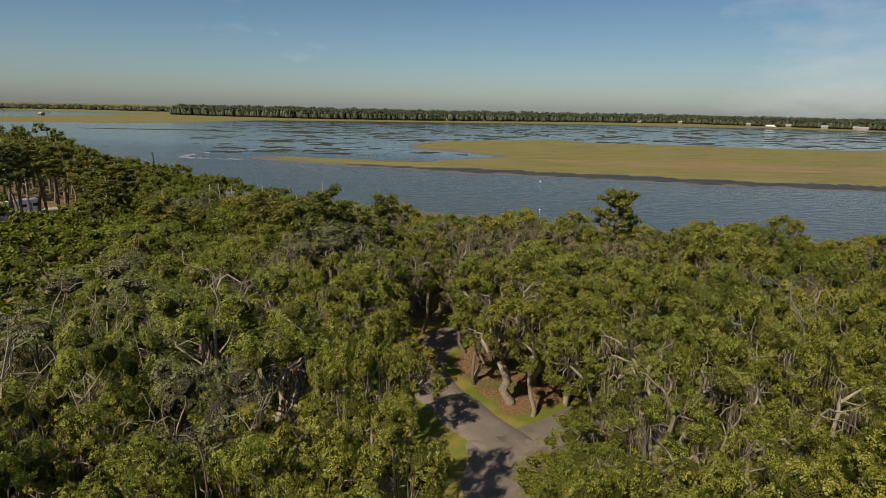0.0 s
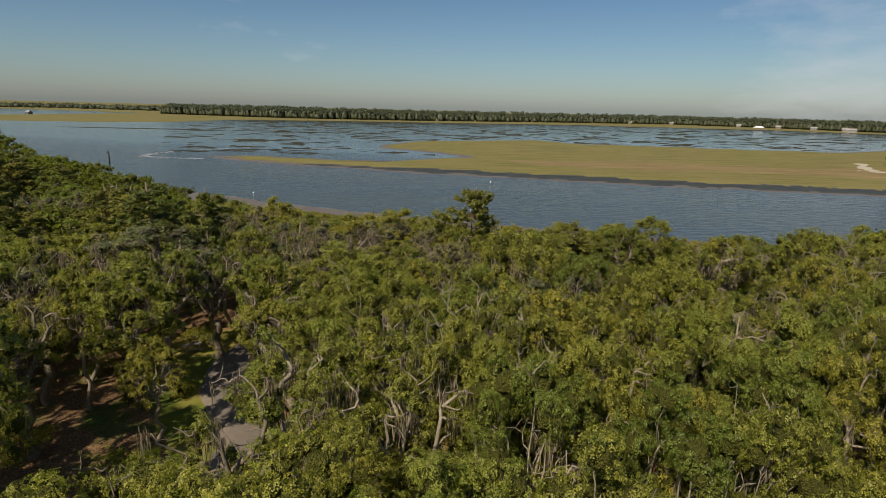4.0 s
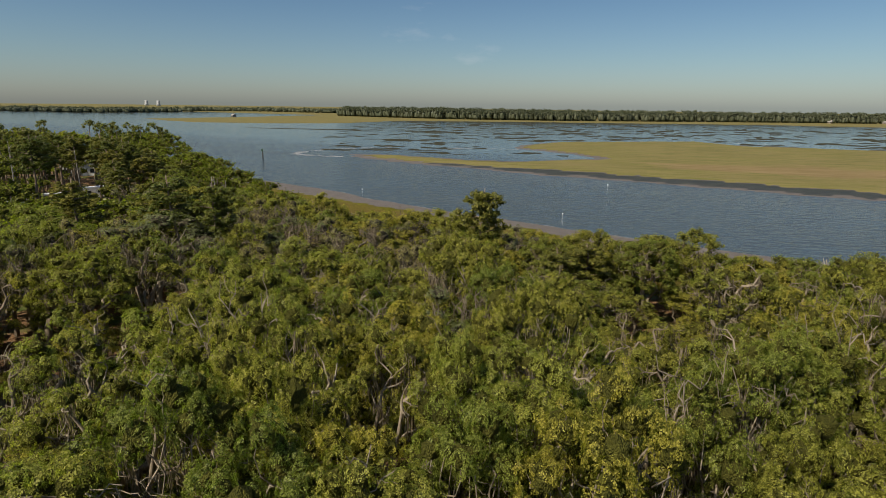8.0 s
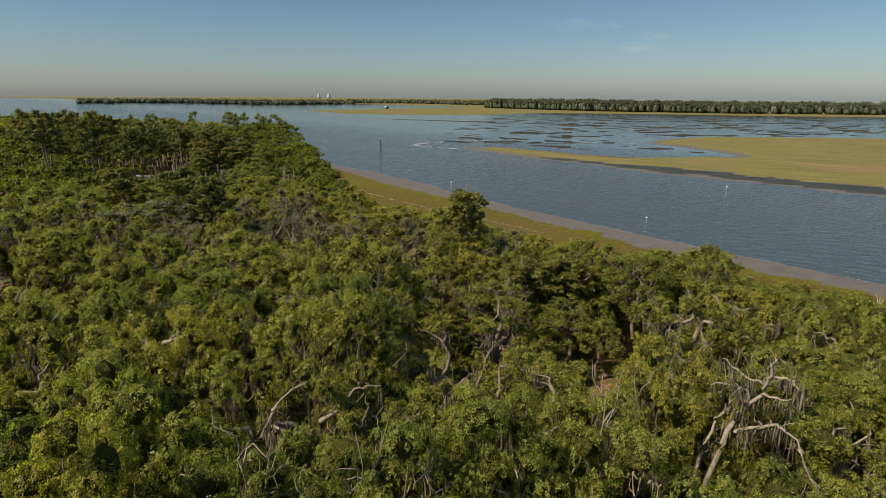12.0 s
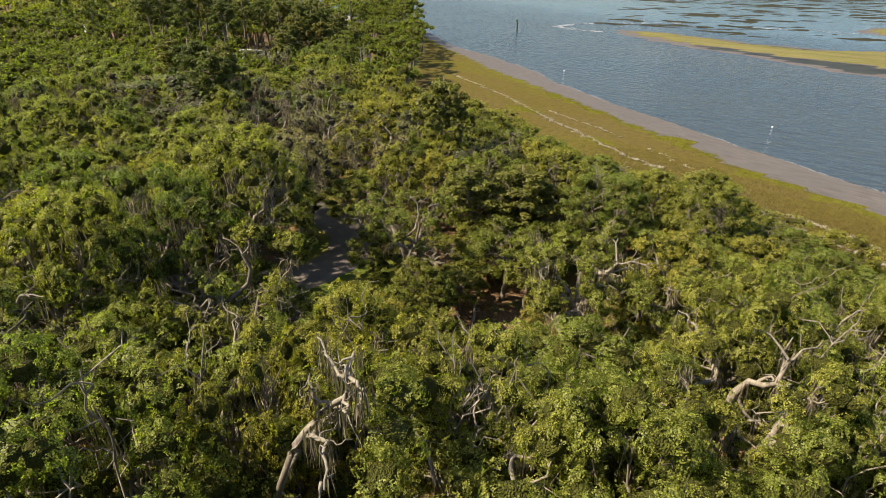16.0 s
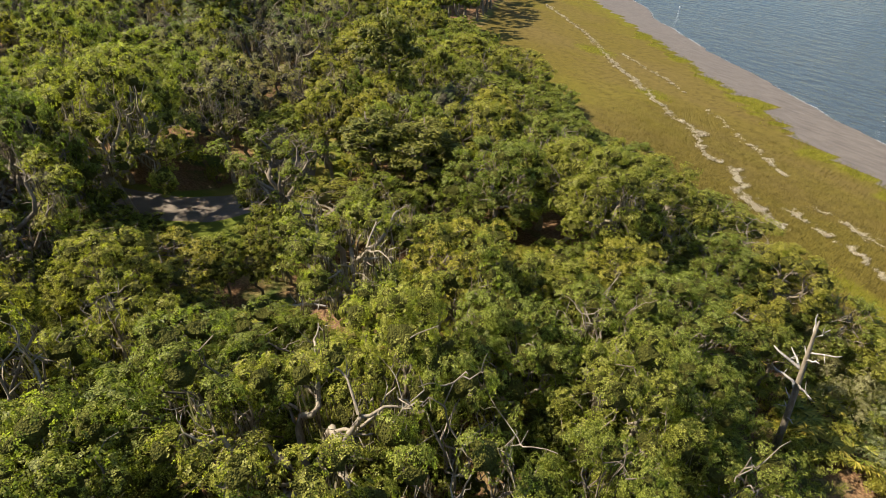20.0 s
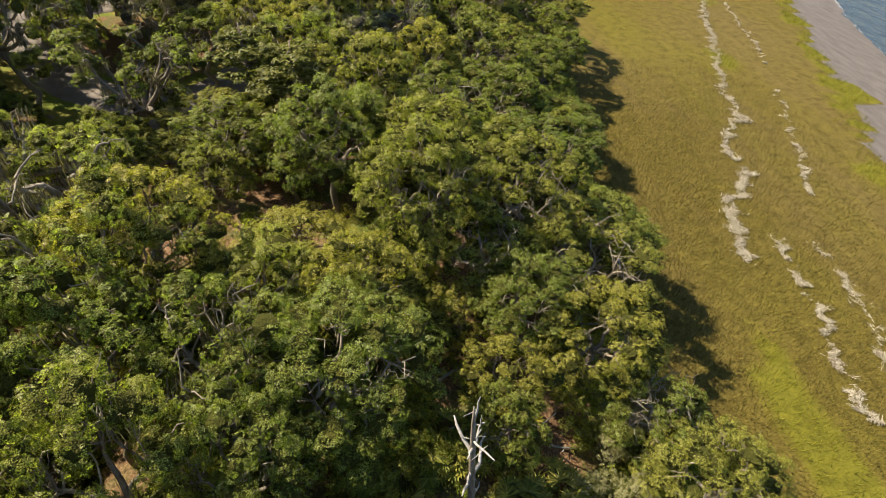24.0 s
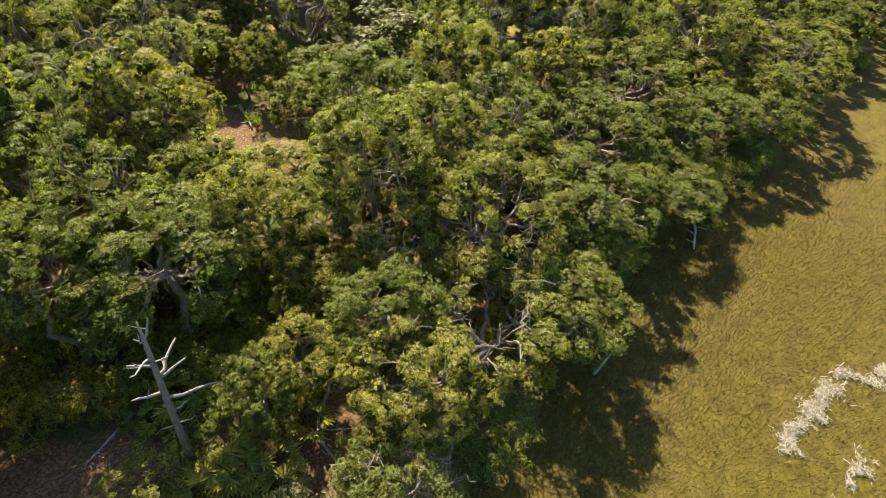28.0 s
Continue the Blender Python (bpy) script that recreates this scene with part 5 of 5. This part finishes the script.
# ---------- dead trees ----------
def make_snag(x, y):
    rng = np.random.default_rng(21)
    t = thing("dead_snag", pose(x, y, ground_z(x, y)), "bleached leafless snag with broken stubs among palmettos", "dead tree")
    line = [(0, 0, -0.3), (-0.12, -0.1, 2.0), (-0.28, -0.24, 4.2), (-0.45, -0.36, 6.2), (-0.6, -0.46, 8.0), (-0.66, -0.51, 8.9)]
    part("trunk", Shape().tube(line, [0.22, 0.165, 0.145, 0.12, 0.08, 0.025], 9).mesh("trunk", BARK_PALE, True), t)
    arms = [((-0.45, -0.36, 5.9), (-1.85, -0.84, 6.5), 0.12), ((-0.36, -0.3, 4.6), (-2.3, 0.72, 4.2), 0.11), ((-0.36, -0.3, 5.0), (0.66, -0.84, 5.2), 0.10), ((-0.52, -0.4, 7.0), (0.6, 0.1, 7.5), 0.07), ((-0.42, -0.34, 5.8), (-1.5, 0.1, 6.3), 0.09), ((-0.48, -0.38, 6.5), (0.25, -0.75, 7.1), 0.08), ((-0.6, -0.46, 8.0), (-0.95, -0.25, 9.0), 0.07), ((-0.6, -0.46, 7.7), (-0.2, -0.2, 8.6), 0.07), ((-0.2, -0.15, 2.9), (-0.8, 0.3, 3.1), 0.06), ((-0.2, -0.15, 2.8), (0.35, -0.5, 2.9), 0.06), ((-0.28, -0.22, 3.7), (-0.95, 0.1, 4.0), 0.06), ((-0.5, -0.38, 6.7), (-0.95, 0.0, 6.9), 0.06)]
    for a, b, r in arms:
        s = Shape()
        pts = bend(a, b, rng, 0.10, 4)
        r *= 0.8
        s.tube(pts, [r, r * 0.85, r * 0.75, r * 0.6, r * 0.3], 6)
        s.branch(bend(pts[2], pts[2] + rng.normal(size=3) * 0.3 + (0, 0, 0.2), rng, 0.1, 2), [r * 0.4, r * 0.3, r * 0.1], 4)
        part("broken_limb", s.mesh("broken_limb", BARK_GREY, True), t)


make_snag(66.75, 81.6)


def make_dead_crown():
    """The big oak whose leaning twin stems and bare white limbs stick out of the canopy."""
    rng = np.random.default_rng(33)
    t = thing("bare_limbed_oak", pose(55.6, 41.6, ground_z(55.6, 41.6) - 0.4), "leaning old oak with bare bleached twisting limbs", "tree")
    part("trunk", Shape().tube([(-0.9, -0.6, 0.1), (-0.6, -0.4, 4), (-0.1, 0.1, 8), (0.5, 0.6, 11.2), (0.8, 1.0, 12.5)], [0.2, 0.145, 0.115, 0.1, 0.1], 9).mesh("trunk", BARK, True), t)
    arms = [[(0.8, 1.0, 12.5), (1.2, 2.0, 13.9), (1.9, 2.4, 14.8), (2.1, 2.4, 15.7), (2.3, 2.6, 16.3)], [(-0.1, 0.1, 8), (0.0, 1.0, 10.8), (0.3, 2.1, 12.3), (0.5, 2.9, 12.9), (0.9, 3.4, 13.7)], [(1.2, 1.6, 13.2), (1.7, 1.4, 13.7), (2.5, 1.3, 14.1), (2.9, 1.1, 14.2), (3.6, 0.6, 13.7)], [(1.9, 2.5, 15.2), (1.1, 2.5, 15.4), (0.4, 2.6, 16.0)], [(2.1, 2.4, 15.5), (2.8, 2.4, 15.7), (3.2, 2.1, 15.4)], [(1.6, 2.3, 14.3), (1.3, 3.0, 14.5), (0.0, 3.5, 14.2)], [(3.4, 0.7, 13.8), (4.1, 0.2, 12.6), (4.4, 0.5, 11.6)], [(1.5, 2.1, 14.2), (1.2, 1.7, 14.9), (0.9, 1.9, 15.2)], [(1.9, 2.4, 14.8), (2.6, 2.0, 14.9), (3.0, 1.9, 15.2)]]
    spots = []
    for line, r in zip(arms, (0.11, 0.095, 0.085, 0.065, 0.065, 0.07, 0.06, 0.06, 0.06)):
        s = Shape()
        pts = smooth_line(line, 4)
        pts = [p + rng.normal(size=3) * 0.05 for p in pts]
        s.tube(pts, list(np.linspace(r, r * 0.4, len(pts))), 8)
        spots += pts[2:]
        for j in range(3, len(pts), 3):
            e = pts[j] + unit(rng.normal(size=3) + (0.1, 0.1, 0.35)) * rng.uniform(0.5, 1.2)
            tw = twist(pts[j], e, rng, 0.18, 6)
            s.branch(tw, list(np.linspace(r * 0.38, r * 0.09, len(tw))), 5)
        part("bare_limb", s.mesh("bare_limb", BARK_PALE, True), t)
    cs, ns, inner = [], [], Shape()
    for x, y, z in ((3.6, 3.0, 14.6), (4.2, 2.0, 14.2), (0.0, 4.4, 14.0), (1.6, 4.2, 14.6), (2.8, 3.8, 15.0), (-1.0, 3.2, 13.4), (4.6, 1.0, 13.0), (-0.9, 1.6, 12.0), (-1.0, 0.2, 10.6), (2.2, 0.2, 11.4), (3.8, -0.6, 11.6), (1.6, -0.6, 10.4), (0.4, -1.4, 9.4), (-1.8, -0.8, 9.8), (2.8, -1.6, 9.8), (-0.6, 2.4, 11.4), (1.2, -2.0, 8.6), (-1.6, 1.8, 10.0)):
        rc = rng.uniform(0.75, 1.05)
        c, n = clump_leaves(rng, np.array((x, y, z - 0.5)), rc, 230, inner)
        cs.append(c), ns.append(n)
    c, n = np.concatenate(cs), np.concatenate(ns)
    part("crown", quads_mesh("crown", leaf_quads(rng, c, n, 0.21, 0.17), LEAF), t)
    part("inner_foliage", inner.mesh("inner_foliage", SHADED_CORE), t)["kind"] = "stuff"
    part("hanging_moss", quads_mesh("hanging_moss", drapes(rng, spots, 70, 1.3), MOSS), t, "grey-brown hanging moss")["kind"] = "stuff"


make_dead_crown()

# ---------- on and in the water ----------
mk = thing("channel_marker", pose(-126.7, 259.3, -1.4), "dark wooden channel marker pile with a green board", "channel marker")
part("post", Shape().tube([(0, 0, 0), (0.05, 0, 3), (0, 0, 6.4)], [0.35, 0.3, 0.26], 8).mesh("post", DARK, True), mk)
part("board", Shape().box(-0.55, -0.4, 5.1, 0.55, -0.3, 6.1).mesh("board", GREEN_BOARD), mk)


def make_float(x, y):
    s = Shape()
    rings = [(0.2 * math.sin(math.pi * (i + 0.4) / 6.8), -0.2 * math.cos(math.pi * (i + 0.4) / 6.8)) for i in range(7)]
    s.tube([(0, 0, z) for _, z in rings], [r for r, _ in rings], 10)
    tagged(new("float", s.mesh("float", WHITE, True)), "small round white crab pot float on the water", "buoy", "floats").matrix_basis = pose(x, y, WATER_Z + 0.08)


for x, y in ((-37, 180), (30.6, 157), (42, 221)):
    make_float(x, y)


def make_house(x, y, turn, w, d, h, wall, roof, label):
    """A house with gabled roof, chimney, windows and a door."""
    t = thing("house", pose(x, y, ground_z(x, y), 0, 0, turn), label, "house", "far houses")
    part("wall", Shape().box(-w / 2, -d / 2, -0.3, w / 2, d / 2, h).mesh("wall", wall), t)
    r = Shape()
    e = 0.6
    r.add([(-w / 2 - e, -d / 2 - e, h), (w / 2 + e, -d / 2 - e, h), (w / 2 + e, d / 2 + e, h), (-w / 2 - e, d / 2 + e, h), (-w / 2 - e, 0, h + d * 0.38), (w / 2 + e, 0, h + d * 0.38)], [(0, 1, 5, 4), (2, 3, 4, 5), (3, 0, 4), (1, 2, 5), (3, 2, 1, 0)])
    rf = part("roof", r.mesh("roof", roof), t)
    part("chimney", Shape().box(w * 0.2, -0.5, h + d * 0.1, w * 0.2 + 0.9, 0.5, h + d * 0.5).mesh("chimney", ROOF_RED), rf)
    for k in range(4):
        for lv in range(max(1, int(h // 3))):
            u = -w / 2 + w * (k + 0.5) / 4
            part("window", Shape().box(u - 0.6, -d / 2 - 0.06, lv * 3 + 1.0, u + 0.6, -d / 2 - 0.01, lv * 3 + 2.4).mesh("window", GLASS), t)
    part("door", Shape().box(-0.5, -d / 2 - 0.09, 0, 0.5, -d / 2 - 0.015, 2.1).mesh("door", TIMBER), t)


HOUSES = [(588, 1390, 9, 3.6, 1), (700, 1290, 9, 3.6, 0), (760, 1240, 10, 3.6, 1), (795, 1175, 12, 3.8, 0), (826, 1127, 11, 3.8, 0), (786, 1055, 16, 4.4, 0), (835, 1020, 15, 4.0, 2), (885, 1000, 20, 4.0, 2), (930, 990, 15, 4.0, 2), (480, 1365, 7, 3.2, 1), (-60, 1165, 6, 3.2, 1), (-700, 1030, 8, 3.2, 1)]
for x, y, wd, h, k in HOUSES:
    make_house(x, y, -35 if x > 0 else -20, wd, 8, h, (PALE_WALL, WALL_TAN, WALL_TAN)[k], (ROOF, ROOF, ROOF_RED)[k], ("white far-bank house with a grey gabled roof", "tan far-bank house with a grey roof", "white far-bank house under a brown roof")[k])

dock = thing("boathouse", pose(628, 1080, WATER_Z, 0, 0, -30), "roofed boat dock with white roof on piles", "boathouse")
part("deck", Shape().box(-9, -5, 1.4, 14, 5, 1.7).mesh("deck", TIMBER), dock)
for px, py in ((-8, -4), (-8, 4), (0, -4), (0, 4), (8, -4), (8, 4)):
    part("post", Shape().tube([(px, py, -1.2), (px, py, 5)], [0.22, 0.2], 6).mesh("post", TIMBER), dock)
part("roof", Shape().add([(-10, -6, 5), (9, -6, 5), (9, 6, 5), (-10, 6, 5), (-5, 0, 7.6), (5, 0, 7.6)], [(0, 1, 5, 4), (2, 3, 4, 5), (3, 0, 4), (1, 2, 5), (3, 2, 1, 0)]).mesh("roof", WHITE), dock)

pier = thing("pier", pose(838, 985, WATER_Z, 0, 0, 30), "long grey timber pier with a floating landing", "pier")
part("walkway", Shape().box(-1.2, -88, 2.2, 1.2, 0, 2.6).mesh("walkway", TIMBER), pier)
part("landing", Shape().box(-7, -98, 0.3, 7, -88, 1.0).mesh("landing", TIMBER), pier)
for k in range(8):
    part("post", Shape().tube([(1.0, -4 - 12 * k, -1.2), (1.0, -4 - 12 * k, 3.4)], [0.2, 0.18], 6).mesh("post", TIMBER), pier)

for i, x in enumerate((-2960, -3060)):
    c = thing("cooling_tower", pose(x, 3330, 0), "pale tapered industrial tower on the horizon", "tower", "towers")
    part("shell", Shape().tube([(0, 0, -0.5), (0, 0, 14), (0, 0, 26), (0, 0, 34)], [15, 11, 9.5, 10.5], 16).mesh("shell", CONCRETE, True), c)


# ---------- the camp behind the pines ----------
def make_trailer(x, y, turn, label):
    t = thing("travel_trailer", pose(x, y, ground_z(x, y), 0, 0, turn), label, "trailer", "travel trailers")
    part("body", Shape().box(-4, -1.25, 0.55, 4, 1.25, 3.1).mesh("body", WHITE), t)
    part("roof", Shape().box(-4.05, -1.3, 3.1, 4.05, 1.3, 3.22).mesh("roof", WHITE), t)
    for u in (-2.4, 0.2, 2.6):
        part("window", Shape().box(u - 0.5, -1.28, 1.7, u + 0.5, -1.252, 2.4).mesh("window", GLASS), t)
    part("door", Shape().box(1.2, -1.285, 0.7, 1.85, -1.255, 2.6).mesh("door", WALL_TAN), t)
    for u in (-0.6, 0.6):
        for v in (-1.2, 1.0):
            part("wheel", Shape().tube([(u, v, 0.36), (u, v + 0.2, 0.36)], [0.36, 0.36], 12).mesh("wheel", RUBBER), t)
    part("hitch", Shape().box(4, -0.08, 0.6, 5.1, 0.08, 0.72).mesh("hitch", RUBBER), t)


for x, y, a in ((-101, 112, 20), (-93, 129, 65), (-91.5, 117, 50), (-222, 84, 30), (-219, 91, 35)):
    make_trailer(x, y, a, "white travel trailer parked among the pines")

make_house(-141, 167, 40, 11, 8, 5, WHITE, ROOF, "white camp house with a grey roof among pines")

# ---------- small things under the oaks ----------
def make_log(x, y, turn, length, r, seed):
    rng = np.random.default_rng(seed)
    t = thing("fallen_log", pose(x, y, ground_z(x, y) + r * 0.7, 0, 0, turn), "weathered grey fallen log lying on leaf litter", "log", "fallen logs")
    line = smooth_line(bend((-length / 2, 0, 0), (length / 2, 0, 0.05), rng, 0.08, 3), 3)
    part("stem", Shape().tube(line, list(np.linspace(r, r * 0.45, len(line))), 8).mesh("stem", BARK_GREY, True), t)
    for k in (3, 5, 7):
        e = np.array(line[k]) + (rng.normal() * 0.3, rng.normal() * 0.8, rng.uniform(0.1, 0.6))
        part("stub", Shape().tube(bend(line[k], e, rng, 0.3, 3), [r * 0.4, r * 0.3, r * 0.2, r * 0.08], 5).mesh("stub", BARK_GREY, True), t)


for i, (x, y, a, l, r) in enumerate(((61.2, 84.7, 30, 4.2, 0.13), (62.9, 86.2, 75, 3.4, 0.1), (58.4, 82.0, 120, 3.0, 0.12), (68.0, 77.6, 10, 2.8, 0.1), (71.8, 80.0, 145, 3.6, 0.12), (65.0, 87.8, 20, 3.0, 0.09), (34.8, 97.2, 15, 3.6, 0.13), (49.3, 95.6, 170, 3.0, 0.1), (44.0, 61.6, 60, 4.0, 0.15), (41.3, 65.9, 130, 3.2, 0.12), (46.4, 70.2, 20, 3.0, 0.12), (61.6, 82.6, 100, 2.4, 0.08))):
    make_log(x, y, a, l, r, 600 + i)

table = thing("picnic_table", pose(-4.8, 58.2, ground_z(-4.8, 58.2), 0, 0, 35), "weathered timber picnic table on the camp lawn", "table")
for k in range(5):
    part("plank", Shape().box(-0.9, -0.36 + k * 0.15, 0.72, 0.9, -0.23 + k * 0.15, 0.76).mesh("plank", TIMBER), table)
for s in (-1, 1):
    part("bench_plank", Shape().box(-0.9, s * 0.75 - 0.13, 0.42, 0.9, s * 0.75 + 0.13, 0.46).mesh("bench_plank", TIMBER), table)
    part("trestle", Shape().box(s * 0.6 - 0.04, -0.8, 0.36, s * 0.6 + 0.04, 0.8, 0.42).box(s * 0.6 - 0.04, -0.42, 0, s * 0.6 + 0.04, -0.34, 0.72).box(s * 0.6 - 0.04, 0.34, 0, s * 0.6 + 0.04, 0.42, 0.72).mesh("trestle", TIMBER), table)
for x, y, a in ((36.2, 66.4, 60), (33.6, 67.6, 75)):
    t = thing("sign_post", pose(x, y, ground_z(x, y), 0, 0, a), "small white board on a timber post", "sign", "camp signs")
    part("post", Shape().box(-0.05, -0.05, -0.2, 0.05, 0.05, 1.3).mesh("post", TIMBER), t)
    part("board", Shape().box(-0.3, -0.08, 0.8, 0.3, -0.054, 1.35).mesh("board", WHITE), t)

# ---------- foam where the river meets the mud ----------
def build_foam():
    rng = np.random.default_rng(44)
    xs = np.arange(-100, 110, 0.1)
    ys = np.interp(xs, SHORE[:, 0], SHORE[:, 1])
    for _ in range(30):
        z = land(xs, ys)[0]
        ys = ys + np.clip((z - WATER_Z) * 14, -0.6, 0.6)
    keep = wavy(xs, ys, 23, 1.0) + 0.6 * wavy(xs, ys, 5, 2.0) + rng.uniform(-0.5, 0.5, len(xs)) > 0.1
    c = np.column_stack([xs, ys + rng.normal(size=len(xs)) * 0.12, np.full(len(xs), WATER_Z + 0.012)])[keep]
    n = np.tile((0.0, 0.0, 1.0), (len(c), 1))
    side = np.column_stack([rng.uniform(0.1, 0.5, len(c)), -0.5 * rng.uniform(0.05, 0.3, len(c)), np.zeros(len(c))])
    thick = np.column_stack([np.zeros(len(c)), rng.uniform(0.02, 0.08, len(c)), np.zeros(len(c))])
    q = np.stack([c - side, c - thick, c + side, c + thick], 1)
    q[:, :, 2] += rng.uniform(0, 0.004, len(c))[:, None]
    tagged(new("foam_line", quads_mesh("foam_line", q, FOAM)), "thin white foam line along the muddy waterline", "foam", kind="stuff")


build_foam()


def build_wake(lines, seed):
    """Pale foam and shell drift where the current curls round the island's tip."""
    rng = np.random.default_rng(seed)
    cs = []
    for line, wide, count in lines:
        pts = np.array(smooth_line(line, 8))
        i, u = rng.integers(0, len(pts) - 1, count), rng.uniform(0, 1, count)[:, None]
        cs.append(pts[i] * (1 - u) + pts[i + 1] * u + rng.normal(size=(count, 2)) * wide)
    xy = np.concatenate(cs)
    keep = wavy(xy[:, 0], xy[:, 1], 14, 3.0) + rng.uniform(-0.5, 0.5, len(xy)) > -0.15
    c = np.column_stack([xy, np.full(len(xy), WATER_Z + 0.03)])[keep]
    a = rng.uniform(0.6, 2.2, len(c))
    side = np.column_stack([a, -0.15 * a, 0 * a])
    thick = np.column_stack([0.15 * a, rng.uniform(0.2, 0.6, len(c)), 0 * a])
    q = np.stack([c - side, c - thick, c + side, c + thick], 1)
    q[:, :, 2] += rng.uniform(0, 0.01, len(c))[:, None]
    tagged(new("current_foam", quads_mesh("current_foam", q, FOAM)), "pale curl of foam where the current rounds the marsh island", "foam", kind="stuff")


build_wake([([(-129, 294), (-130, 310), (-125, 330), (-114, 346), (-98, 366)], 1.3, 260), ([(-128, 293), (-111, 287), (-98, 288)], 1.4, 160), ([(-60, 372), (-20, 380), (20, 392)], 2.0, 160), ([(60, 505), (130, 520), (210, 512)], 2.5, 200), ([(230, 492), (330, 480), (420, 500)], 2.5, 200)], 45)

# ---------- marsh grass and tide wrack ----------
WRACK = [[(-51.6, 148.8), (-21.6, 137.8), (-2.6, 128.8), (7.4, 124.8), (20.4, 119.3), (28.4, 116.8), (32.9, 112.8), (39.2, 111.1), (43.5, 107.1), (49.7, 105.5)], [(46.7, 109.4), (51.5, 107.8), (54.0, 107.7), (59.0, 106.2), (63.4, 104.8)], [(-5.6, 133.8), (7.4, 130.4), (15.9, 127.9)], [(48.4, 111.8), (54.4, 110.8), (60.4, 108.8)], [(22.4, 124.8), (33.4, 119.8), (42.4, 115.8)]]


def build_wrack(line, wide, count, seed):
    rng = np.random.default_rng(seed)
    pts = np.array(smooth_line(line, 10))
    i = rng.integers(0, len(pts) - 1, count)
    u = rng.uniform(0, 1, count)[:, None]
    p = pts[i] * (1 - u) + pts[i + 1] * u
    off = wide * rng.normal(size=count) * (0.5 + 0.9 * (wavy(p[:, 0], p[:, 1], 9, 1) > 0))
    drift = 0.75 * np.stack([wavy(p[:, 0], p[:, 1], 5.0, 2), wavy(p[:, 0], p[:, 1], 6.0, 5)], 1)
    p = p + drift + np.stack([off * 0.5, off], 1)
    rag = wavy(p[:, 0] - p[:, 1] * 0.4, p[:, 1] * 0.6, 3.1, seed) + 0.9 * wavy(p[:, 0], p[:, 1], 1.3, seed + 1) + 0.8 * wavy(p[:, 0], p[:, 1], 11.0, seed + 2)
    p = p[rag + rng.uniform(-0.35, 0.35, count) > (-0.42 if len(line) > 6 else -0.05) + 0.35 * np.abs(off) / wide]
    z = land(p[:, 0], p[:, 1])[0] + rng.uniform(0.06, 0.2, len(p))
    c = np.column_stack([p, z])
    n = unit(rng.normal(size=c.shape) * 0.35 + (0, 0, 1.0))
    me = quads_mesh("tide_wrack", leaf_quads(rng, c, n, 0.32, 0.028), STRAW)
    tagged(new("tide_wrack", me), "drift line of bleached dead reed straw on the marsh", "tide wrack", "drift lines", "stuff")


for k, (line, wide, count) in enumerate(zip(WRACK, (0.3, 0.24, 0.2, 0.3, 0.25), (24000, 7500, 2600, 2600, 3400))):
    build_wrack(line, wide, count, 50 + k)


def build_blades(name, count, box, tall, mat, keep, label, seed):
    rng = np.random.default_rng(seed)
    x, y = rng.uniform(box[0], box[2], count), rng.uniform(box[1], box[3], count)
    z, zones = land(x, y)
    ok = keep(x, y, z, zones, rng.uniform(0, 1, count))
    c = np.column_stack([x, y, z])[ok]
    n = len(c)
    a = rng.uniform(0, 6.28, n)
    side = np.column_stack([np.cos(a), np.sin(a), 0 * a]) * 0.018
    up = np.column_stack([rng.normal(size=n) * 0.3 + 0.12, rng.normal(size=n) * 0.3 + 0.1, np.ones(n)]) * (tall * rng.uniform(0.5, 1.2, n))[:, None]
    q = np.stack([c - side, c + side, c + up * 0.6 + side * 0.8, c + up], 1)
    tagged(new(name, quads_mesh(name, q, mat)), label, "grass", kind="stuff")


build_blades("marsh_grass", 190000, (14, 92, 76, 124), 0.2, BLADES, lambda x, y, z, s, u: (s["marsh"] > 0.6) & (s["mud"] < 0.3) & (s["green"] < u * 0.9) & (u < np.clip(1.25 - (y - 95) / 26, 0, 1)) & (u < np.clip((x - 12) / 26, 0, 1)), "tawny knee-high salt marsh grass", 71)
build_blades("green_marsh_grass", 150000, (-40, 90, 80, 150), 0.4, BLADES_GREEN, lambda x, y, z, s, u: (s["marsh"] > 0.5) & (s["mud"] < 0.5) & (s["green"] > 0.25 + 0.5 * u), "bright yellow-green cordgrass along the tidal edge", 72)

for proto, m in later:
    proto.matrix_basis = m
